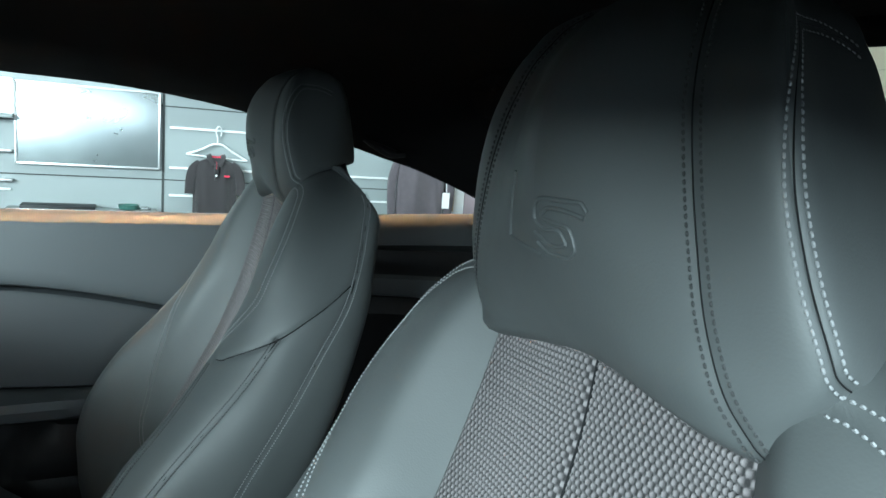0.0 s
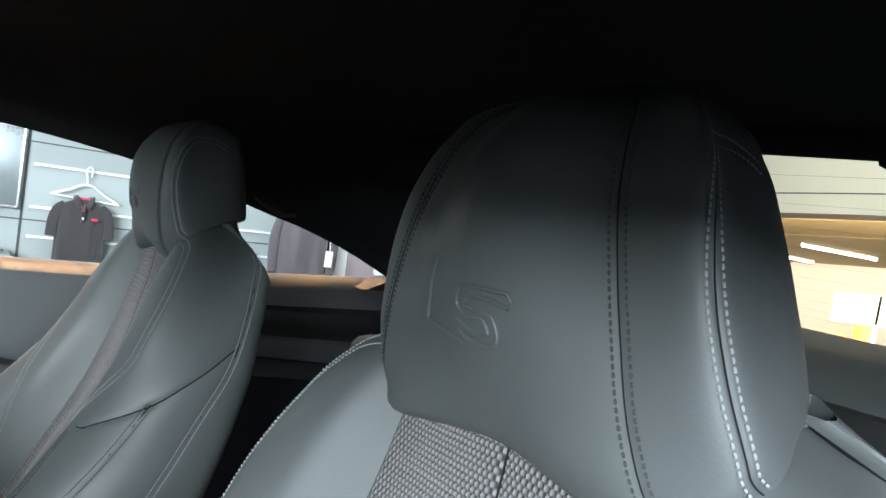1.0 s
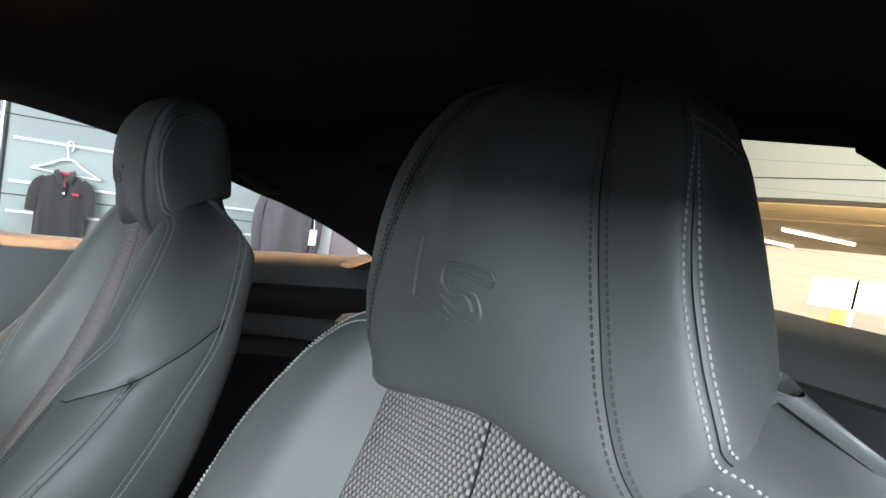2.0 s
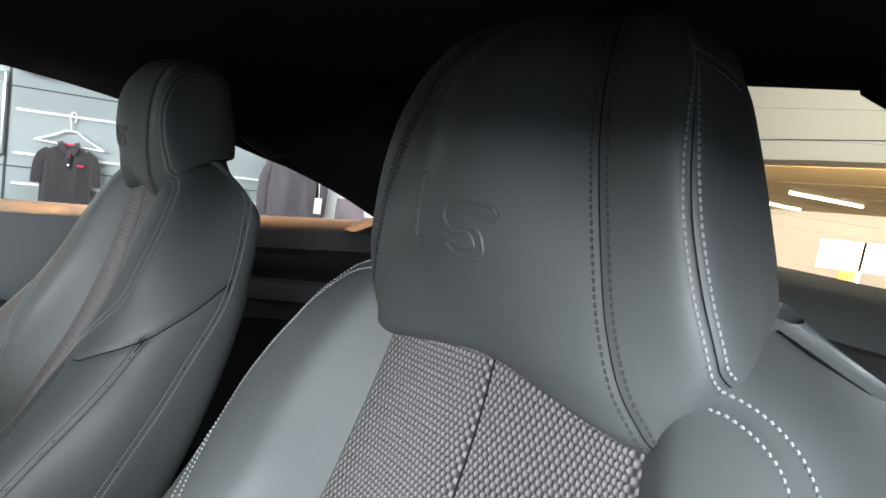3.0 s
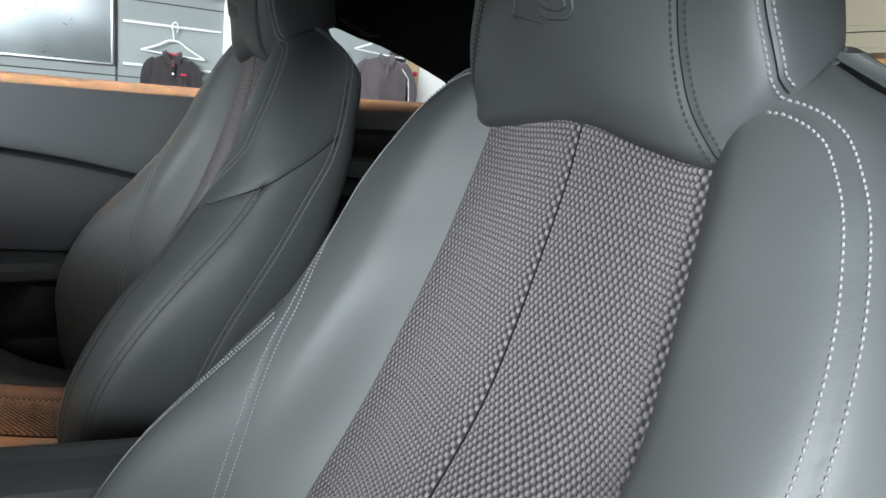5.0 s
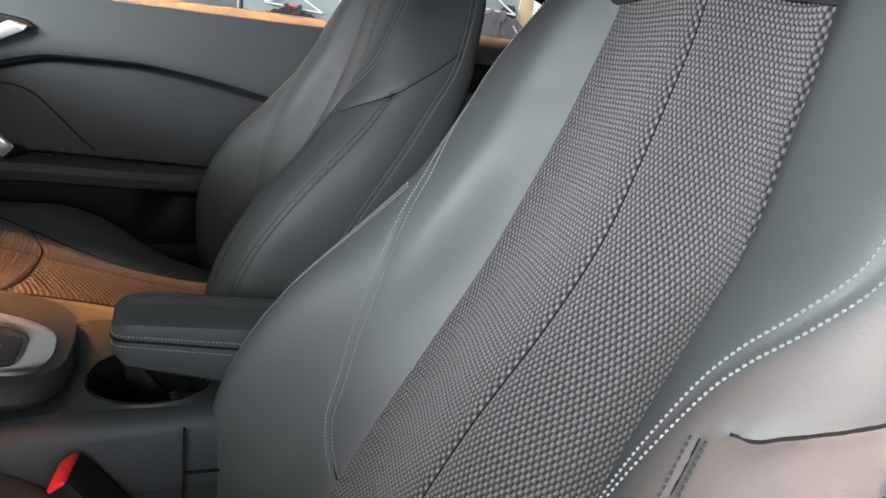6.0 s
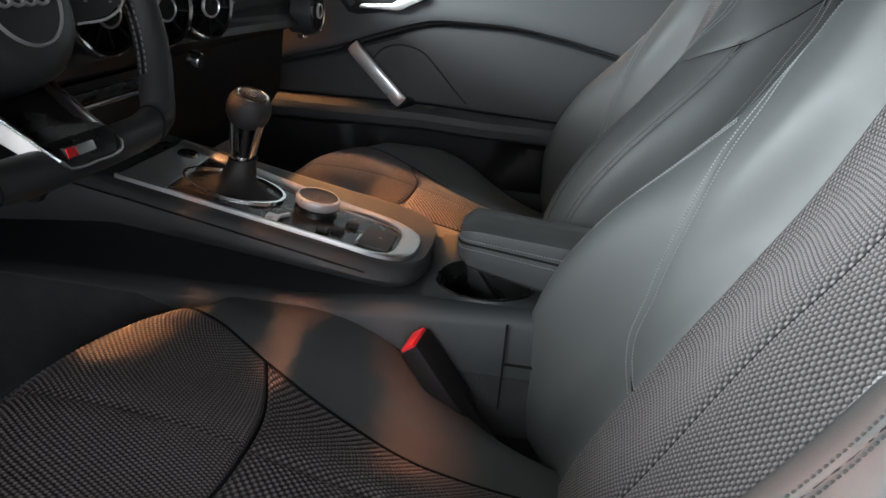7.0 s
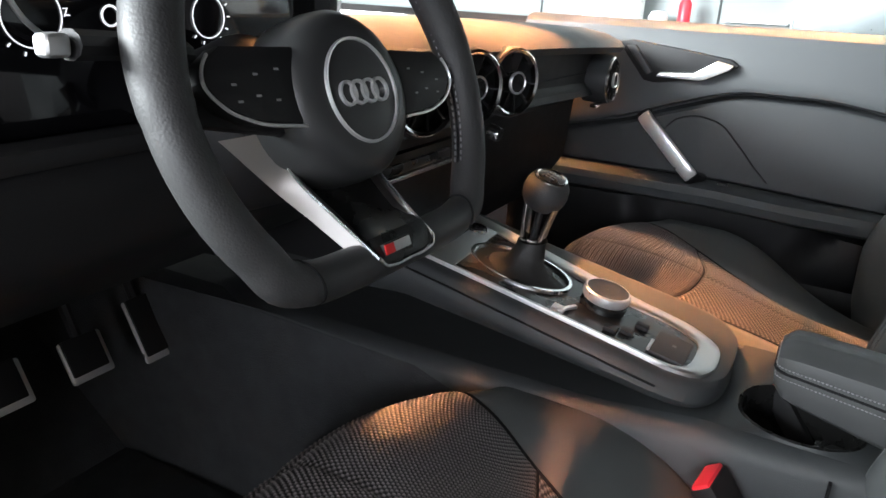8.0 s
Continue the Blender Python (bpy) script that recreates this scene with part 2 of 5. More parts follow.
def lofted(tracks):
    """A surface S(c, v) through mirrored control lines. tracks: for each line a function of v giving (x, u, z) arrays.
    c runs from 0 on the centre line to the last line; minus c is the mirrored half."""
    last = len(tracks) - 1

    def at(k, v):
        if k < 0:
            x, u, z = tracks[-k](v)
            return np.stack([x, -u, z], -1)
        if k > last:
            x, u, z = tracks[2 * last - k](v)
            return np.stack([x, -u, z], -1)
        return np.stack(tracks[k](v), -1)

    def surface(c, v):
        c, v = np.broadcast_arrays(np.asarray(c, float), np.asarray(v, float))
        a = np.abs(c)
        out = np.zeros((*c.shape, 3))
        kk = np.clip(np.floor(a + 1e-9).astype(int), 0, last - 1)
        for k in range(last):
            w = kk == k
            if not w.any():
                continue
            s, vv = (a[w] - k)[:, None], v[w]
            p = [at(k + j, vv) for j in (-1, 0, 1, 2)]
            h = [np.linalg.norm(p[j + 1] - p[j], axis=-1)[:, None] + 1e-9 for j in range(3)]
            d = [(p[j + 1] - p[j]) / h[j] for j in range(3)]
            m0 = (d[0] * h[1] + d[1] * h[0]) / (h[0] + h[1]) * h[1]
            m1 = (d[1] * h[2] + d[2] * h[1]) / (h[1] + h[2]) * h[1]
            out[w] = ((2 * s**3 - 3 * s**2 + 1) * p[1] + (s**3 - 2 * s**2 + s) * m0 + (3 * s**2 - 2 * s**3) * p[2] + (s**3 - s**2) * m1)
        out[..., 1] *= np.where(c < 0, -1, 1)
        return out

    return surface


def normals_of(surface, c, v, outward):
    e = 1e-3
    du = surface(c + e, v) - surface(c - e, v)
    dv = surface(c, np.clip(v + e, 0, 1)) - surface(c, np.clip(v - e, 0, 1))
    n = np.cross(du, dv)
    n /= np.linalg.norm(n, axis=-1)[..., None] + 1e-12
    # one sense of turn holds for the whole surface: take it from the front centre
    q = surface(np.array([0.0]), np.array([0.5]))
    m = np.cross(surface(np.array([e]), np.array([0.5])) - surface(np.array([-e]), np.array([0.5])), surface(np.array([0.0]), np.array([0.5 + e])) - surface(np.array([0.0]), np.array([0.5 - e])))
    inside = outward(q) if callable(outward) else np.array(outward)
    return n * np.sign((m * (q - inside)).sum())


def panel(surface, c0, c1, v0, v1, nc, nv, outward, tuck=0.0022, edges="lrtb", puff=0.0, creases=()):
    """An upholstery panel: its edges are drawn in towards the seams. c0, c1 numbers; v0, v1 numbers or functions of s."""
    s = np.linspace(0, 1, nc)
    lo = v0(s) if callable(v0) else np.full(nc, v0)
    hi = v1(s) if callable(v1) else np.full(nc, v1)
    r = np.linspace(0, 1, nv)[:, None]
    v = lo + (hi - lo) * r
    c = np.broadcast_to(c0 + (c1 - c0) * s, v.shape)
    p = surface(c, v)
    n = normals_of(surface, c, v, outward)
    off = np.zeros(v.shape)
    width = np.linalg.norm(p[nv // 2, 0] - p[nv // 2, -1]) + 1e-6
    length = np.linalg.norm(p[0, nc // 2] - p[-1, nc // 2]) + 1e-6
    for side, dist in (("l", s[None, :] * width), ("r", (1 - s)[None, :] * width), ("b", r * length), ("t", (1 - r) * length)):
        if side in edges:
            off = off - tuck * np.exp(-np.broadcast_to(dist, v.shape) / 0.0035)
    off = off + puff * np.sin(np.pi * s)[None, :] * np.sin(np.pi * r) ** 0.5
    for line, deep in creases:
        near = np.full(v.shape, 9.0)
        for q in line:
            near = np.minimum(near, ((p - q) ** 2).sum(-1))
        off = off - deep * np.exp(-np.sqrt(near) / 0.0034)
    return sheet(p + n * off[..., None])


def cloth(surface, c0, c1, v0, v1, outward, pitch=(0.0048, 0.0072), cell=0.00095, height=0.0017):
    """Knitted cloth panel with raised loops in staggered rows."""
    lo_, hi_ = [e if callable(e) else (lambda c, e=e: e + 0 * c) for e in (v0, v1)]
    v0, v1 = float(lo_(0.5 * (c0 + c1))), float(hi_(0.5 * (c0 + c1)))
    mid = surface(np.linspace(c0, c1, 30), np.full(30, (v0 + v1) / 2))
    wide = np.linalg.norm(np.diff(mid, axis=0), axis=1).sum()
    run = surface(np.full(60, (c0 + c1) / 2), np.linspace(v0, v1, 60))
    long = np.linalg.norm(np.diff(run, axis=0), axis=1).sum()
    nc, nv = max(12, int(wide / cell)), max(12, int(long / cell))
    s, r = np.meshgrid(np.linspace(0, 1, nc), np.linspace(0, 1, nv))
    c = c0 + (c1 - c0) * s
    v = lo_(c) + (hi_(c) - lo_(c)) * r
    p, n = surface(c, v), normals_of(surface, c, v, outward)
    a, b = s * wide, r * long
    h = 0.5 + 0.5 * np.cos(2 * np.pi * a / pitch[0]) * np.cos(2 * np.pi * b / pitch[1])
    h = np.clip((h - 0.36) / 0.50, 0, 1)
    h = h * h * (3 - 2 * h)
    edge = np.minimum.reduce([a, wide - a, b, long - b])
    off = height * h * np.clip(edge / 0.005, 0, 1) - 0.003 * np.exp(-edge / 0.003) + 0.003 * np.sin(np.pi * s) ** 0.6
    v3, f = sheet(p + n * off[..., None])
    return v3, f, h.reshape(-1)


def seam(surface, cs, vs, outward, thing_, gap=0.0034, thread=None, groove=0.0008, name="stitching", lift=0.0, bead=0.0009, sink=0.0):
    """A seam over the surface: a near-black tube for the crease's shade and, beside it, two rows of stitches."""
    cs, vs = np.asarray(cs, float), np.asarray(vs, float)
    n = 160
    k = np.linspace(0, 1, len(cs))
    c, v = spline(k, cs, np.linspace(0, 1, n)), spline(k, vs, np.linspace(0, 1, n))
    p, nn = surface(c, v), normals_of(surface, c, v, outward)
    t = np.gradient(p, axis=0)
    t /= np.linalg.norm(t, axis=1)[:, None] + 1e-12
    b = np.cross(nn, t)
    if groove:
        part("seam", tube(p + nn * (lift - sink - groove * 0.7), groove, 8), SEAM, thing_)
    if thread:
        for side in (-1, 1):
            part(name, dashes(p + b * gap * side + nn * lift, nn, 0.0031, 0.0022, 0.0012, bead), thread, thing_)


# backrest: control lines from the centre seam outwards; X forward edge, U distance from the centre, by height ZK
ZK = [0.36, 0.45, 0.54, 0.65, 0.72, 0.78, 0.83, 0.87, 0.91, 0.94, 0.962, 0.975, 0.996]
X0 = [0.575, 0.599, 0.642, 0.696, 0.738, 0.767, 0.782, 0.792, 0.801, 0.805, 0.808, 0.811, 0.816]
X1 = [0.570, 0.600, 0.647, 0.708, 0.744, 0.767, 0.782, 0.792, 0.801, 0.806, 0.810, 0.813, 0.818]
X2 = [0.567, 0.587, 0.625, 0.664, 0.689, 0.719, 0.744, 0.757, 0.773, 0.789, 0.803, 0.808, 0.812]
X3 = [0.560, 0.543, 0.545, 0.599, 0.660, 0.706, 0.736, 0.754, 0.773, 0.789, 0.803, 0.811, 0.819]
X4 = [0.570, 0.557, 0.565, 0.620, 0.673, 0.715, 0.742, 0.760, 0.780, 0.795, 0.808, 0.816, 0.827]
X5 = [0.608, 0.614, 0.640, 0.687, 0.727, 0.762, 0.790, 0.812, 0.837, 0.855, 0.868, 0.872, 0.873]
X6 = [0.661, 0.691, 0.745, 0.799, 0.826, 0.845, 0.857, 0.863, 0.870, 0.874, 0.874, 0.870, 0.859]
X7 = [0.677, 0.707, 0.763, 0.819, 0.847, 0.865, 0.875, 0.879, 0.884, 0.884, 0.881, 0.874, 0.860]
U1 = [0.108, 0.112, 0.120, 0.122, 0.120, 0.115, 0.107, 0.101, 0.095, 0.091, 0.089, 0.088, 0.087]
U2 = [0.167, 0.166, 0.163, 0.158, 0.153, 0.148, 0.145, 0.140, 0.131, 0.119, 0.106, 0.098, 0.091]
U3 = [0.232, 0.232, 0.230, 0.219, 0.203, 0.184, 0.174, 0.165, 0.153, 0.138, 0.119, 0.104, 0.093]
U4 = [0.250, 0.252, 0.254, 0.248, 0.231, 0.210, 0.203, 0.197, 0.182, 0.163, 0.137, 0.111, 0.095]
U5 = [0.263, 0.268, 0.271, 0.268, 0.258, 0.242, 0.232, 0.216, 0.195, 0.174, 0.149, 0.121, 0.097]
U6 = [0.240, 0.249, 0.249, 0.245, 0.240, 0.232, 0.226, 0.215, 0.201, 0.187, 0.166, 0.138, 0.104]
TOPS = [0.955, 0.951, 0.960, 0.966, 0.980, 0.993, 0.990, 0.996]
BACK_X = [X0, X1, X2, X3, X4, X5, X6, X7]
BACK_U = [[0] * 13, U1, U2, U3, U4, U5, U6, [0] * 13]


def back_track(k):
    def f(v):
        z = 0.37 + (TOPS[k] - 0.37) * v
        return spline(ZK, BACK_X[k], z), spline(ZK, BACK_U[k], z), z
    return f


BACK = lofted([back_track(k) for k in range(8)])


def BACK_IN(p):
    """A point inside the backrest at the height of each p."""
    return np.stack([spline(ZK, 0.5 * np.array(X0) + 0.5 * np.array(X6), p[..., 2]), 0 * p[..., 1] + SEAT_Y, p[..., 2]], -1)



def vz(k, z):
    """v at height z on control line k (lines between, by mixing)."""
    i = int(k)
    top = TOPS[i] + (TOPS[min(i + 1, 7)] - TOPS[i]) * (k - i)
    return (z - 0.37) / (top - 0.37)


HZ = [0.92, 0.937, 0.955, 0.975, 1.0, 1.03, 1.06, 1.085, 1.102, 1.112, 1.117]
H0 = [0.810, 0.803, 0.787, 0.775, 0.765, 0.761, 0.765, 0.779, 0.798, 0.822, 0.838]
H1 = [0.802, 0.798, 0.789, 0.785, 0.783, 0.784, 0.789, 0.799, 0.814, 0.831, 0.839]
H2 = [0.820, 0.815, 0.807, 0.800, 0.794, 0.791, 0.794, 0.803, 0.815, 0.834, 0.841]
H3 = [0.850, 0.848, 0.842, 0.834, 0.825, 0.819, 0.817, 0.820, 0.827, 0.836, 0.841]
H4 = [0.886, 0.887, 0.888, 0.890, 0.892, 0.890, 0.887, 0.882, 0.873, 0.855, 0.842]
H5 = [0.890, 0.891, 0.893, 0.895, 0.897, 0.895, 0.890, 0.884, 0.874, 0.855, 0.842]
H6 = [0.891, 0.892, 0.894, 0.896, 0.898, 0.896, 0.891, 0.884, 0.874, 0.855, 0.842]
G1 = [0.112, 0.101, 0.091, 0.083, 0.076, 0.067, 0.057, 0.048, 0.036, 0.019, 0.002]
G2 = [0.124, 0.124, 0.123, 0.120, 0.112, 0.103, 0.093, 0.081, 0.066, 0.044, 0.006]
G3 = [0.119, 0.119, 0.119, 0.118, 0.112, 0.101, 0.087, 0.073, 0.058, 0.040, 0.006]
G4 = [0.086, 0.085, 0.083, 0.080, 0.075, 0.068, 0.060, 0.052, 0.044, 0.031, 0.005]
G5 = [0.040, 0.040, 0.040, 0.040, 0.040, 0.040, 0.039, 0.037, 0.032, 0.022, 0.003]
EDGE_C = [-6, -4, -3, -2, -1.3, -1, -0.5, 0, 0.5, 1, 1.3, 2, 3, 4, 6]
EDGE_Z = [0.987, 0.987, 0.980, 0.966, 0.940, 0.931, 0.933, 0.936, 0.932, 0.924, 0.925, 0.948, 0.976, 0.987, 0.987]


def head_edge(c):
    """Height of the headrest's lower edge, an upward arc over the cloth."""
    return spline(EDGE_C, EDGE_Z, np.clip(c, -6, 6))


HEAD_X = [H0, H1, H2, H3, H4, H5, H6]
HEAD_U = [[0] * 11, G1, G2, G3, G4, G5, [0] * 11]


def head_track(k):
    def f(v):
        z = 0.92 + 0.197 * v
        return spline(HZ, HEAD_X[k], z), spline(HZ, HEAD_U[k], z), z
    return f


HEAD_LOFT = lofted([head_track(k) for k in range(7)])


def HEAD(c, v):
    """The headrest: the loft, cut off along its lower edge and drawn in there."""
    c, v = np.broadcast_arrays(np.asarray(c, float), np.asarray(v, float))
    e = head_edge(c)
    p = HEAD_LOFT(c, (e - 0.92 + (1.117 - e) * v) / 0.197)
    p[..., 0] += np.interp(np.abs(c), [0, 2, 3, 4, 6], [0.010, 0.010, 0.0, -0.016, -0.02]) * np.clip(1 - v / 0.06, 0, 1) ** 2
    return p


HEAD_IN = (0.83, 0, 1.0)

XK = [0.06, 0.07, 0.10, 0.16, 0.26, 0.36, 0.46, 0.56, 0.66]
CUSH_U = [
    [0] * 9,
    [0.206, 0.204, 0.198, 0.177, 0.128, 0.094, 0.076, 0.078, 0.085],
    [0.212, 0.212, 0.212, 0.205, 0.184, 0.167, 0.148, 0.132, 0.124],
    [0.223, 0.227, 0.228, 0.226, 0.219, 0.209, 0.183, 0.156, 0.142],
    [0.226, 0.230, 0.233, 0.234, 0.229, 0.220, 0.198, 0.174, 0.160],
]
CUSH_Z = [
    [0.371, 0.442, 0.494, 0.515, 0.506, 0.480, 0.450, 0.428, 0.418],
    [0.372, 0.442, 0.489, 0.506, 0.491, 0.463, 0.435, 0.415, 0.405],
    [0.381, 0.449, 0.493, 0.511, 0.509, 0.486, 0.452, 0.418, 0.395],
    [0.374, 0.441, 0.489, 0.510, 0.510, 0.491, 0.443, 0.388, 0.345],
    [0.355, 0.375, 0.378, 0.376, 0.370, 0.362, 0.353, 0.343, 0.335],
]
SWEEP = [0, 0.068, 0.099, 0.104, 0.13]


def cushion_track(k):
    def f(v):
        x = 0.06 + 0.60 * v
        u, z = spline(XK, CUSH_U[k], x), spline(XK, CUSH_Z[k], x)
        return x + SWEEP[k] * np.clip(1 - v / 0.75, 0, 1) ** 1.5, u, z
    return f


CUSHION = lofted([cushion_track(k) for k in range(5)])
CUSH_IN = (0.36, 0, 0.30)


def at_seat(surface):
    return lambda c, v: surface(c, v) + np.array([0, SEAT_Y, 0])


def shifted(p):
    return (p[0], p[1] + SEAT_Y, p[2])


def sports_seat():
    seat = thing("sports_seat", (0.45, SEAT_Y, 0.24), "grey leather sports seat with knitted grey cloth centre and white stitching", "car seat", "front seats")
    back, cush = at_seat(BACK), at_seat(CUSHION)
    head = at_seat(HEAD)
    bi, hi, ci = BACK_IN, shifted(HEAD_IN), shifted(CUSH_IN)
    cross_v = lambda c: 0.432 - 0.103 * c * c
    # seams of the backrest as (control line, height)
    WHITE_SEAM = [(3.0, 0.9635), (3.55, 0.9625), (3.9, 0.957), (4.0, 0.945), (4.0, 0.90), (4.0, 0.86), (3.95, 0.835), (3.5, 0.812), (3.0, 0.792), (2.72, 0.775), (2.45, 0.745), (2.26, 0.715), (2.14, 0.68), (2.06, 0.63), (1.98, 0.59), (1.87, 0.560), (1.60, 0.540), (1.30, 0.529), (1.02, 0.522)]
    CROSS_SEAM = [(3.4, 0.770), (3.8, 0.772), (4.34, 0.783), (4.84, 0.800), (5.22, 0.822), (5.61, 0.847), (5.80, 0.857)]
    FRONT_SEAM = [(3.06, 0.764), (3.12, 0.735), (3.2, 0.69), (3.2, 0.64), (3.2, 0.58), (3.2, 0.50), (3.2, 0.40)]
    MIDDLE_SEAM = [(4.80, 0.800), (4.66, 0.754), (4.42, 0.70), (4.25, 0.645), (4.15, 0.595), (4.12, 0.54), (4.1, 0.42)]
    REAR_SEAM = [(6.05, 0.962), (5.95, 0.90), (5.86, 0.86), (5.60, 0.79), (5.47, 0.733), (5.37, 0.674), (5.31, 0.612), (5.3, 0.52), (5.3, 0.42)]

    def along(line, side, n=160):
        """A seam's control lines and v values, evenly drawn out."""
        k = np.linspace(0, 1, len(line))
        c = spline(k, [q[0] for q in line], np.linspace(0, 1, n))
        z = spline(k, [q[1] for q in line], np.linspace(0, 1, n))
        return c * side, np.array([vz(a, b) for a, b in zip(c, z)])

    for side in (1, -1):
        part("back_cloth", cloth(back, 0, side, 0.02, 0.995, bi), CLOTH, seat, "knitted grey cloth panel")
        folds = [(back(*along(line, side)), deep) for line, deep in ((WHITE_SEAM, 0.0016), (CROSS_SEAM, 0.0026), (FRONT_SEAM, 0.0018), (MIDDLE_SEAM, 0.0018), (REAR_SEAM, 0.0018))]
        part("back_bolster", panel(back, side, 6.3 * side, 0.0, 1.0, 120, 240, bi, edges="lr", creases=folds), LEATHER, seat)
        part("back_shell", panel(back, 6.3 * side, 7 * side, 0.0, 1.0, 10, 40, bi, edges="l"), DARK_PLASTIC, seat)
        tc = np.linspace(1, 7, 30) * side
        rim_ = back(tc, 1 + 0 * tc)
        part("back_top", sheet(np.array([rim_, 0.6 * rim_ + 0.4 * np.array([0.85, SEAT_Y + 0.03 * side, 0.93]), np.broadcast_to(np.array([0.85, SEAT_Y, 0.93]), rim_.shape)])), LEATHER, seat)
        for line, thread, groove, gap in ((WHITE_SEAM, THREAD, 0.0009, 0.0040), (FRONT_SEAM, THREAD if side > 0 else DARK_THREAD, 0.0012, 0.0034), (MIDDLE_SEAM, DARK_THREAD, 0.0009, 0.0034), (REAR_SEAM, THREAD, 0.0009, 0.0034), (CROSS_SEAM, None, 0.0009, 0.0034)):
            c, v = along(line, side)
            seam(back, c, v, bi, seat, thread=thread, groove=groove, gap=gap, bead=0.0007, lift=-0.0003, sink=0.0014)
        # headrest
        far = 0.35 if side > 0 else 0.0
        part("headrest_front", panel(head, 0, (1 + far) * side, 0.0, 1.0, 18, 60, hi, 0.001, "rb"), LEATHER, seat)
        part("headrest_edge", panel(head, (1 + far) * side, (2 + far) * side, 0.0, 1.0, 22, 60, hi, 0.001, "lrb"), LEATHER, seat)
        part("headrest_side", panel(head, (2 + far) * side, 4 * side, 0.0, 1.0, 26, 60, hi, 0.0012, "lb"), LEATHER, seat)
        part("headrest_back", panel(head, 4 * side, 6 * side, 0.0, 1.0, 16, 50, hi, edges=""), LEATHER, seat)
        seam(head, [(1 + far) * side] * 6, np.linspace(0.03, 0.93, 6), hi, seat, thread=DARK_THREAD, gap=0.0034, groove=0.0003, bead=0.0006)
        seam(head, (np.array([2, 2, 2, 2, 2.03, 2.1, 2.22, 2.4, 2.65, 2.95, 3.2, 3.4, 3.55]) + far) * side, [0.015, 0.12, 0.24, 0.36, 0.46, 0.55, 0.63, 0.70, 0.755, 0.785, 0.785, 0.765, 0.73], hi, seat, thread=THREAD, gap=0.0032, groove=0.0003, bead=0.0004)
        # cushion
        part("cushion_cloth", cloth(cush, 0, side, 0.03, lambda c: cross_v(c) - 0.003, ci), CLOTH, seat, "knitted grey cloth thigh panel")
        part("cushion_cloth", cloth(cush, 0, side, lambda c: cross_v(c) + 0.003, 0.99, ci), CLOTH, seat)
        part("cushion_bolster", panel(cush, side, 4 * side, 0.0, 1.0, 40, 60, ci, edges="l"), LEATHER, seat)
        part("cushion_front", panel(cush, 0, side, 0.0, 0.035, 14, 6, ci, edges=""), LEATHER, seat)
    cc = np.linspace(-1, 1, 9)
    seam(cush, cc, cross_v(cc), ci, seat, groove=0.0015)
    for side in (1, -1):
        seam(cush, [side] * 6, np.linspace(0.03, 0.98, 6), ci, seat, groove=0.0018)
    seam(back, [0] * 5, np.linspace(0.02, 0.99, 5), bi, seat, groove=0.0008, lift=-0.0005)
    part("seat_base", rbox((0.14, SEAT_Y - 0.225, 0.235), (0.68, SEAT_Y + 0.225, 0.385), 0.02), DARK_PLASTIC, seat)
    # embossed mark on the headrest: a slanted bar and a rounded double curl
    def mark(pts, n):
        q = smooth_line([(0.026 + (a - 0.026) * 1.12, 0.990 + (b - 0.9965) * 0.98) for a, b in pts], n)
        c = q[:, 0] / np.interp(q[:, 1], HZ, G1)
        e = head_edge(c)
        v = (q[:, 1] - e) / (1.117 - e)
        p, nn = head(c, v), normals_of(head, c, v, hi)
        return tube(p + nn * 0.0001, 0.0011, 8)
    # drawn as a tall bar with a foot, then a doubled rounded curl
    curl = [(-0.024, 1.019), (-0.021, 1.0225), (-0.008, 1.0225), (0.001, 1.0205), (0.003, 1.014), (-0.001, 1.0095), (-0.012, 1.0085), (-0.014, 1.0045), (-0.008, 1.0025), (0.004, 1.0065)]
    inner = [(-0.023, 1.0165), (-0.012, 1.0185), (-0.004, 1.0175), (-0.002, 1.0145), (-0.008, 1.0125), (-0.016, 1.011), (-0.0185, 1.003), (-0.014, 0.9985), (-0.004, 0.9985), (0.003, 1.002)]
    part("embossed_mark", join(mark(curl, 60), mark(inner, 60), mark([(0.022, 1.032), (0.026, 1.016), (0.029, 1.0005)], 20), mark([(0.029, 1.0005), (0.015, 0.9985), (0.001, 0.9965)], 14)), LEATHER, seat, "embossed mark in the leather")
    return seat


driver_seat = sports_seat()
copy_thing(driver_seat, Matrix.Translation((0.457, SEAT_Y + SEAT_STEP, 0.24)) @ Matrix.Rotation(radians(-0.4), 4, "Y"))

# ---- showroom shell ----
WALL = material("grey_wall_panel", (0.27, 0.30, 0.30), 0.55, mottling=0.04, patch=0.3)
WHITE = material("white_paint", (0.8, 0.8, 0.78), 0.6, mottling=0.03, patch=0.4)
DARK_WALL = material("warm_grey_panel", (0.30, 0.27, 0.24), 0.6, mottling=0.05, patch=0.3)
GROUND = material("grey_floor_tile", (0.09, 0.088, 0.085), 0.25, mottling=0.1, patch=0.2)
part("floor", rbox((-7, -6, -0.1), (24, 15, 0), 0), GROUND, None, "grey polished showroom floor", kind="structure")
part("ceiling", rbox((-7, -6, 3.1), (5, 15, 3.2), 0), DARK_WALL, None, "grey suspended showroom ceiling", kind="structure")
HALL_TILE = material("beige_ceiling_tile", (0.33, 0.24, 0.115), 0.7, mottling=0.06, patch=0.6)
HALL_JOINT = material("beige_joint", (0.26, 0.19, 0.095), 0.8, mottling=0.05)
part("ceiling_hall", rbox((5, -6, 3.1), (24, 15, 3.2), 0), HALL_TILE, None, "beige panelled ceiling of the hall", kind="structure")
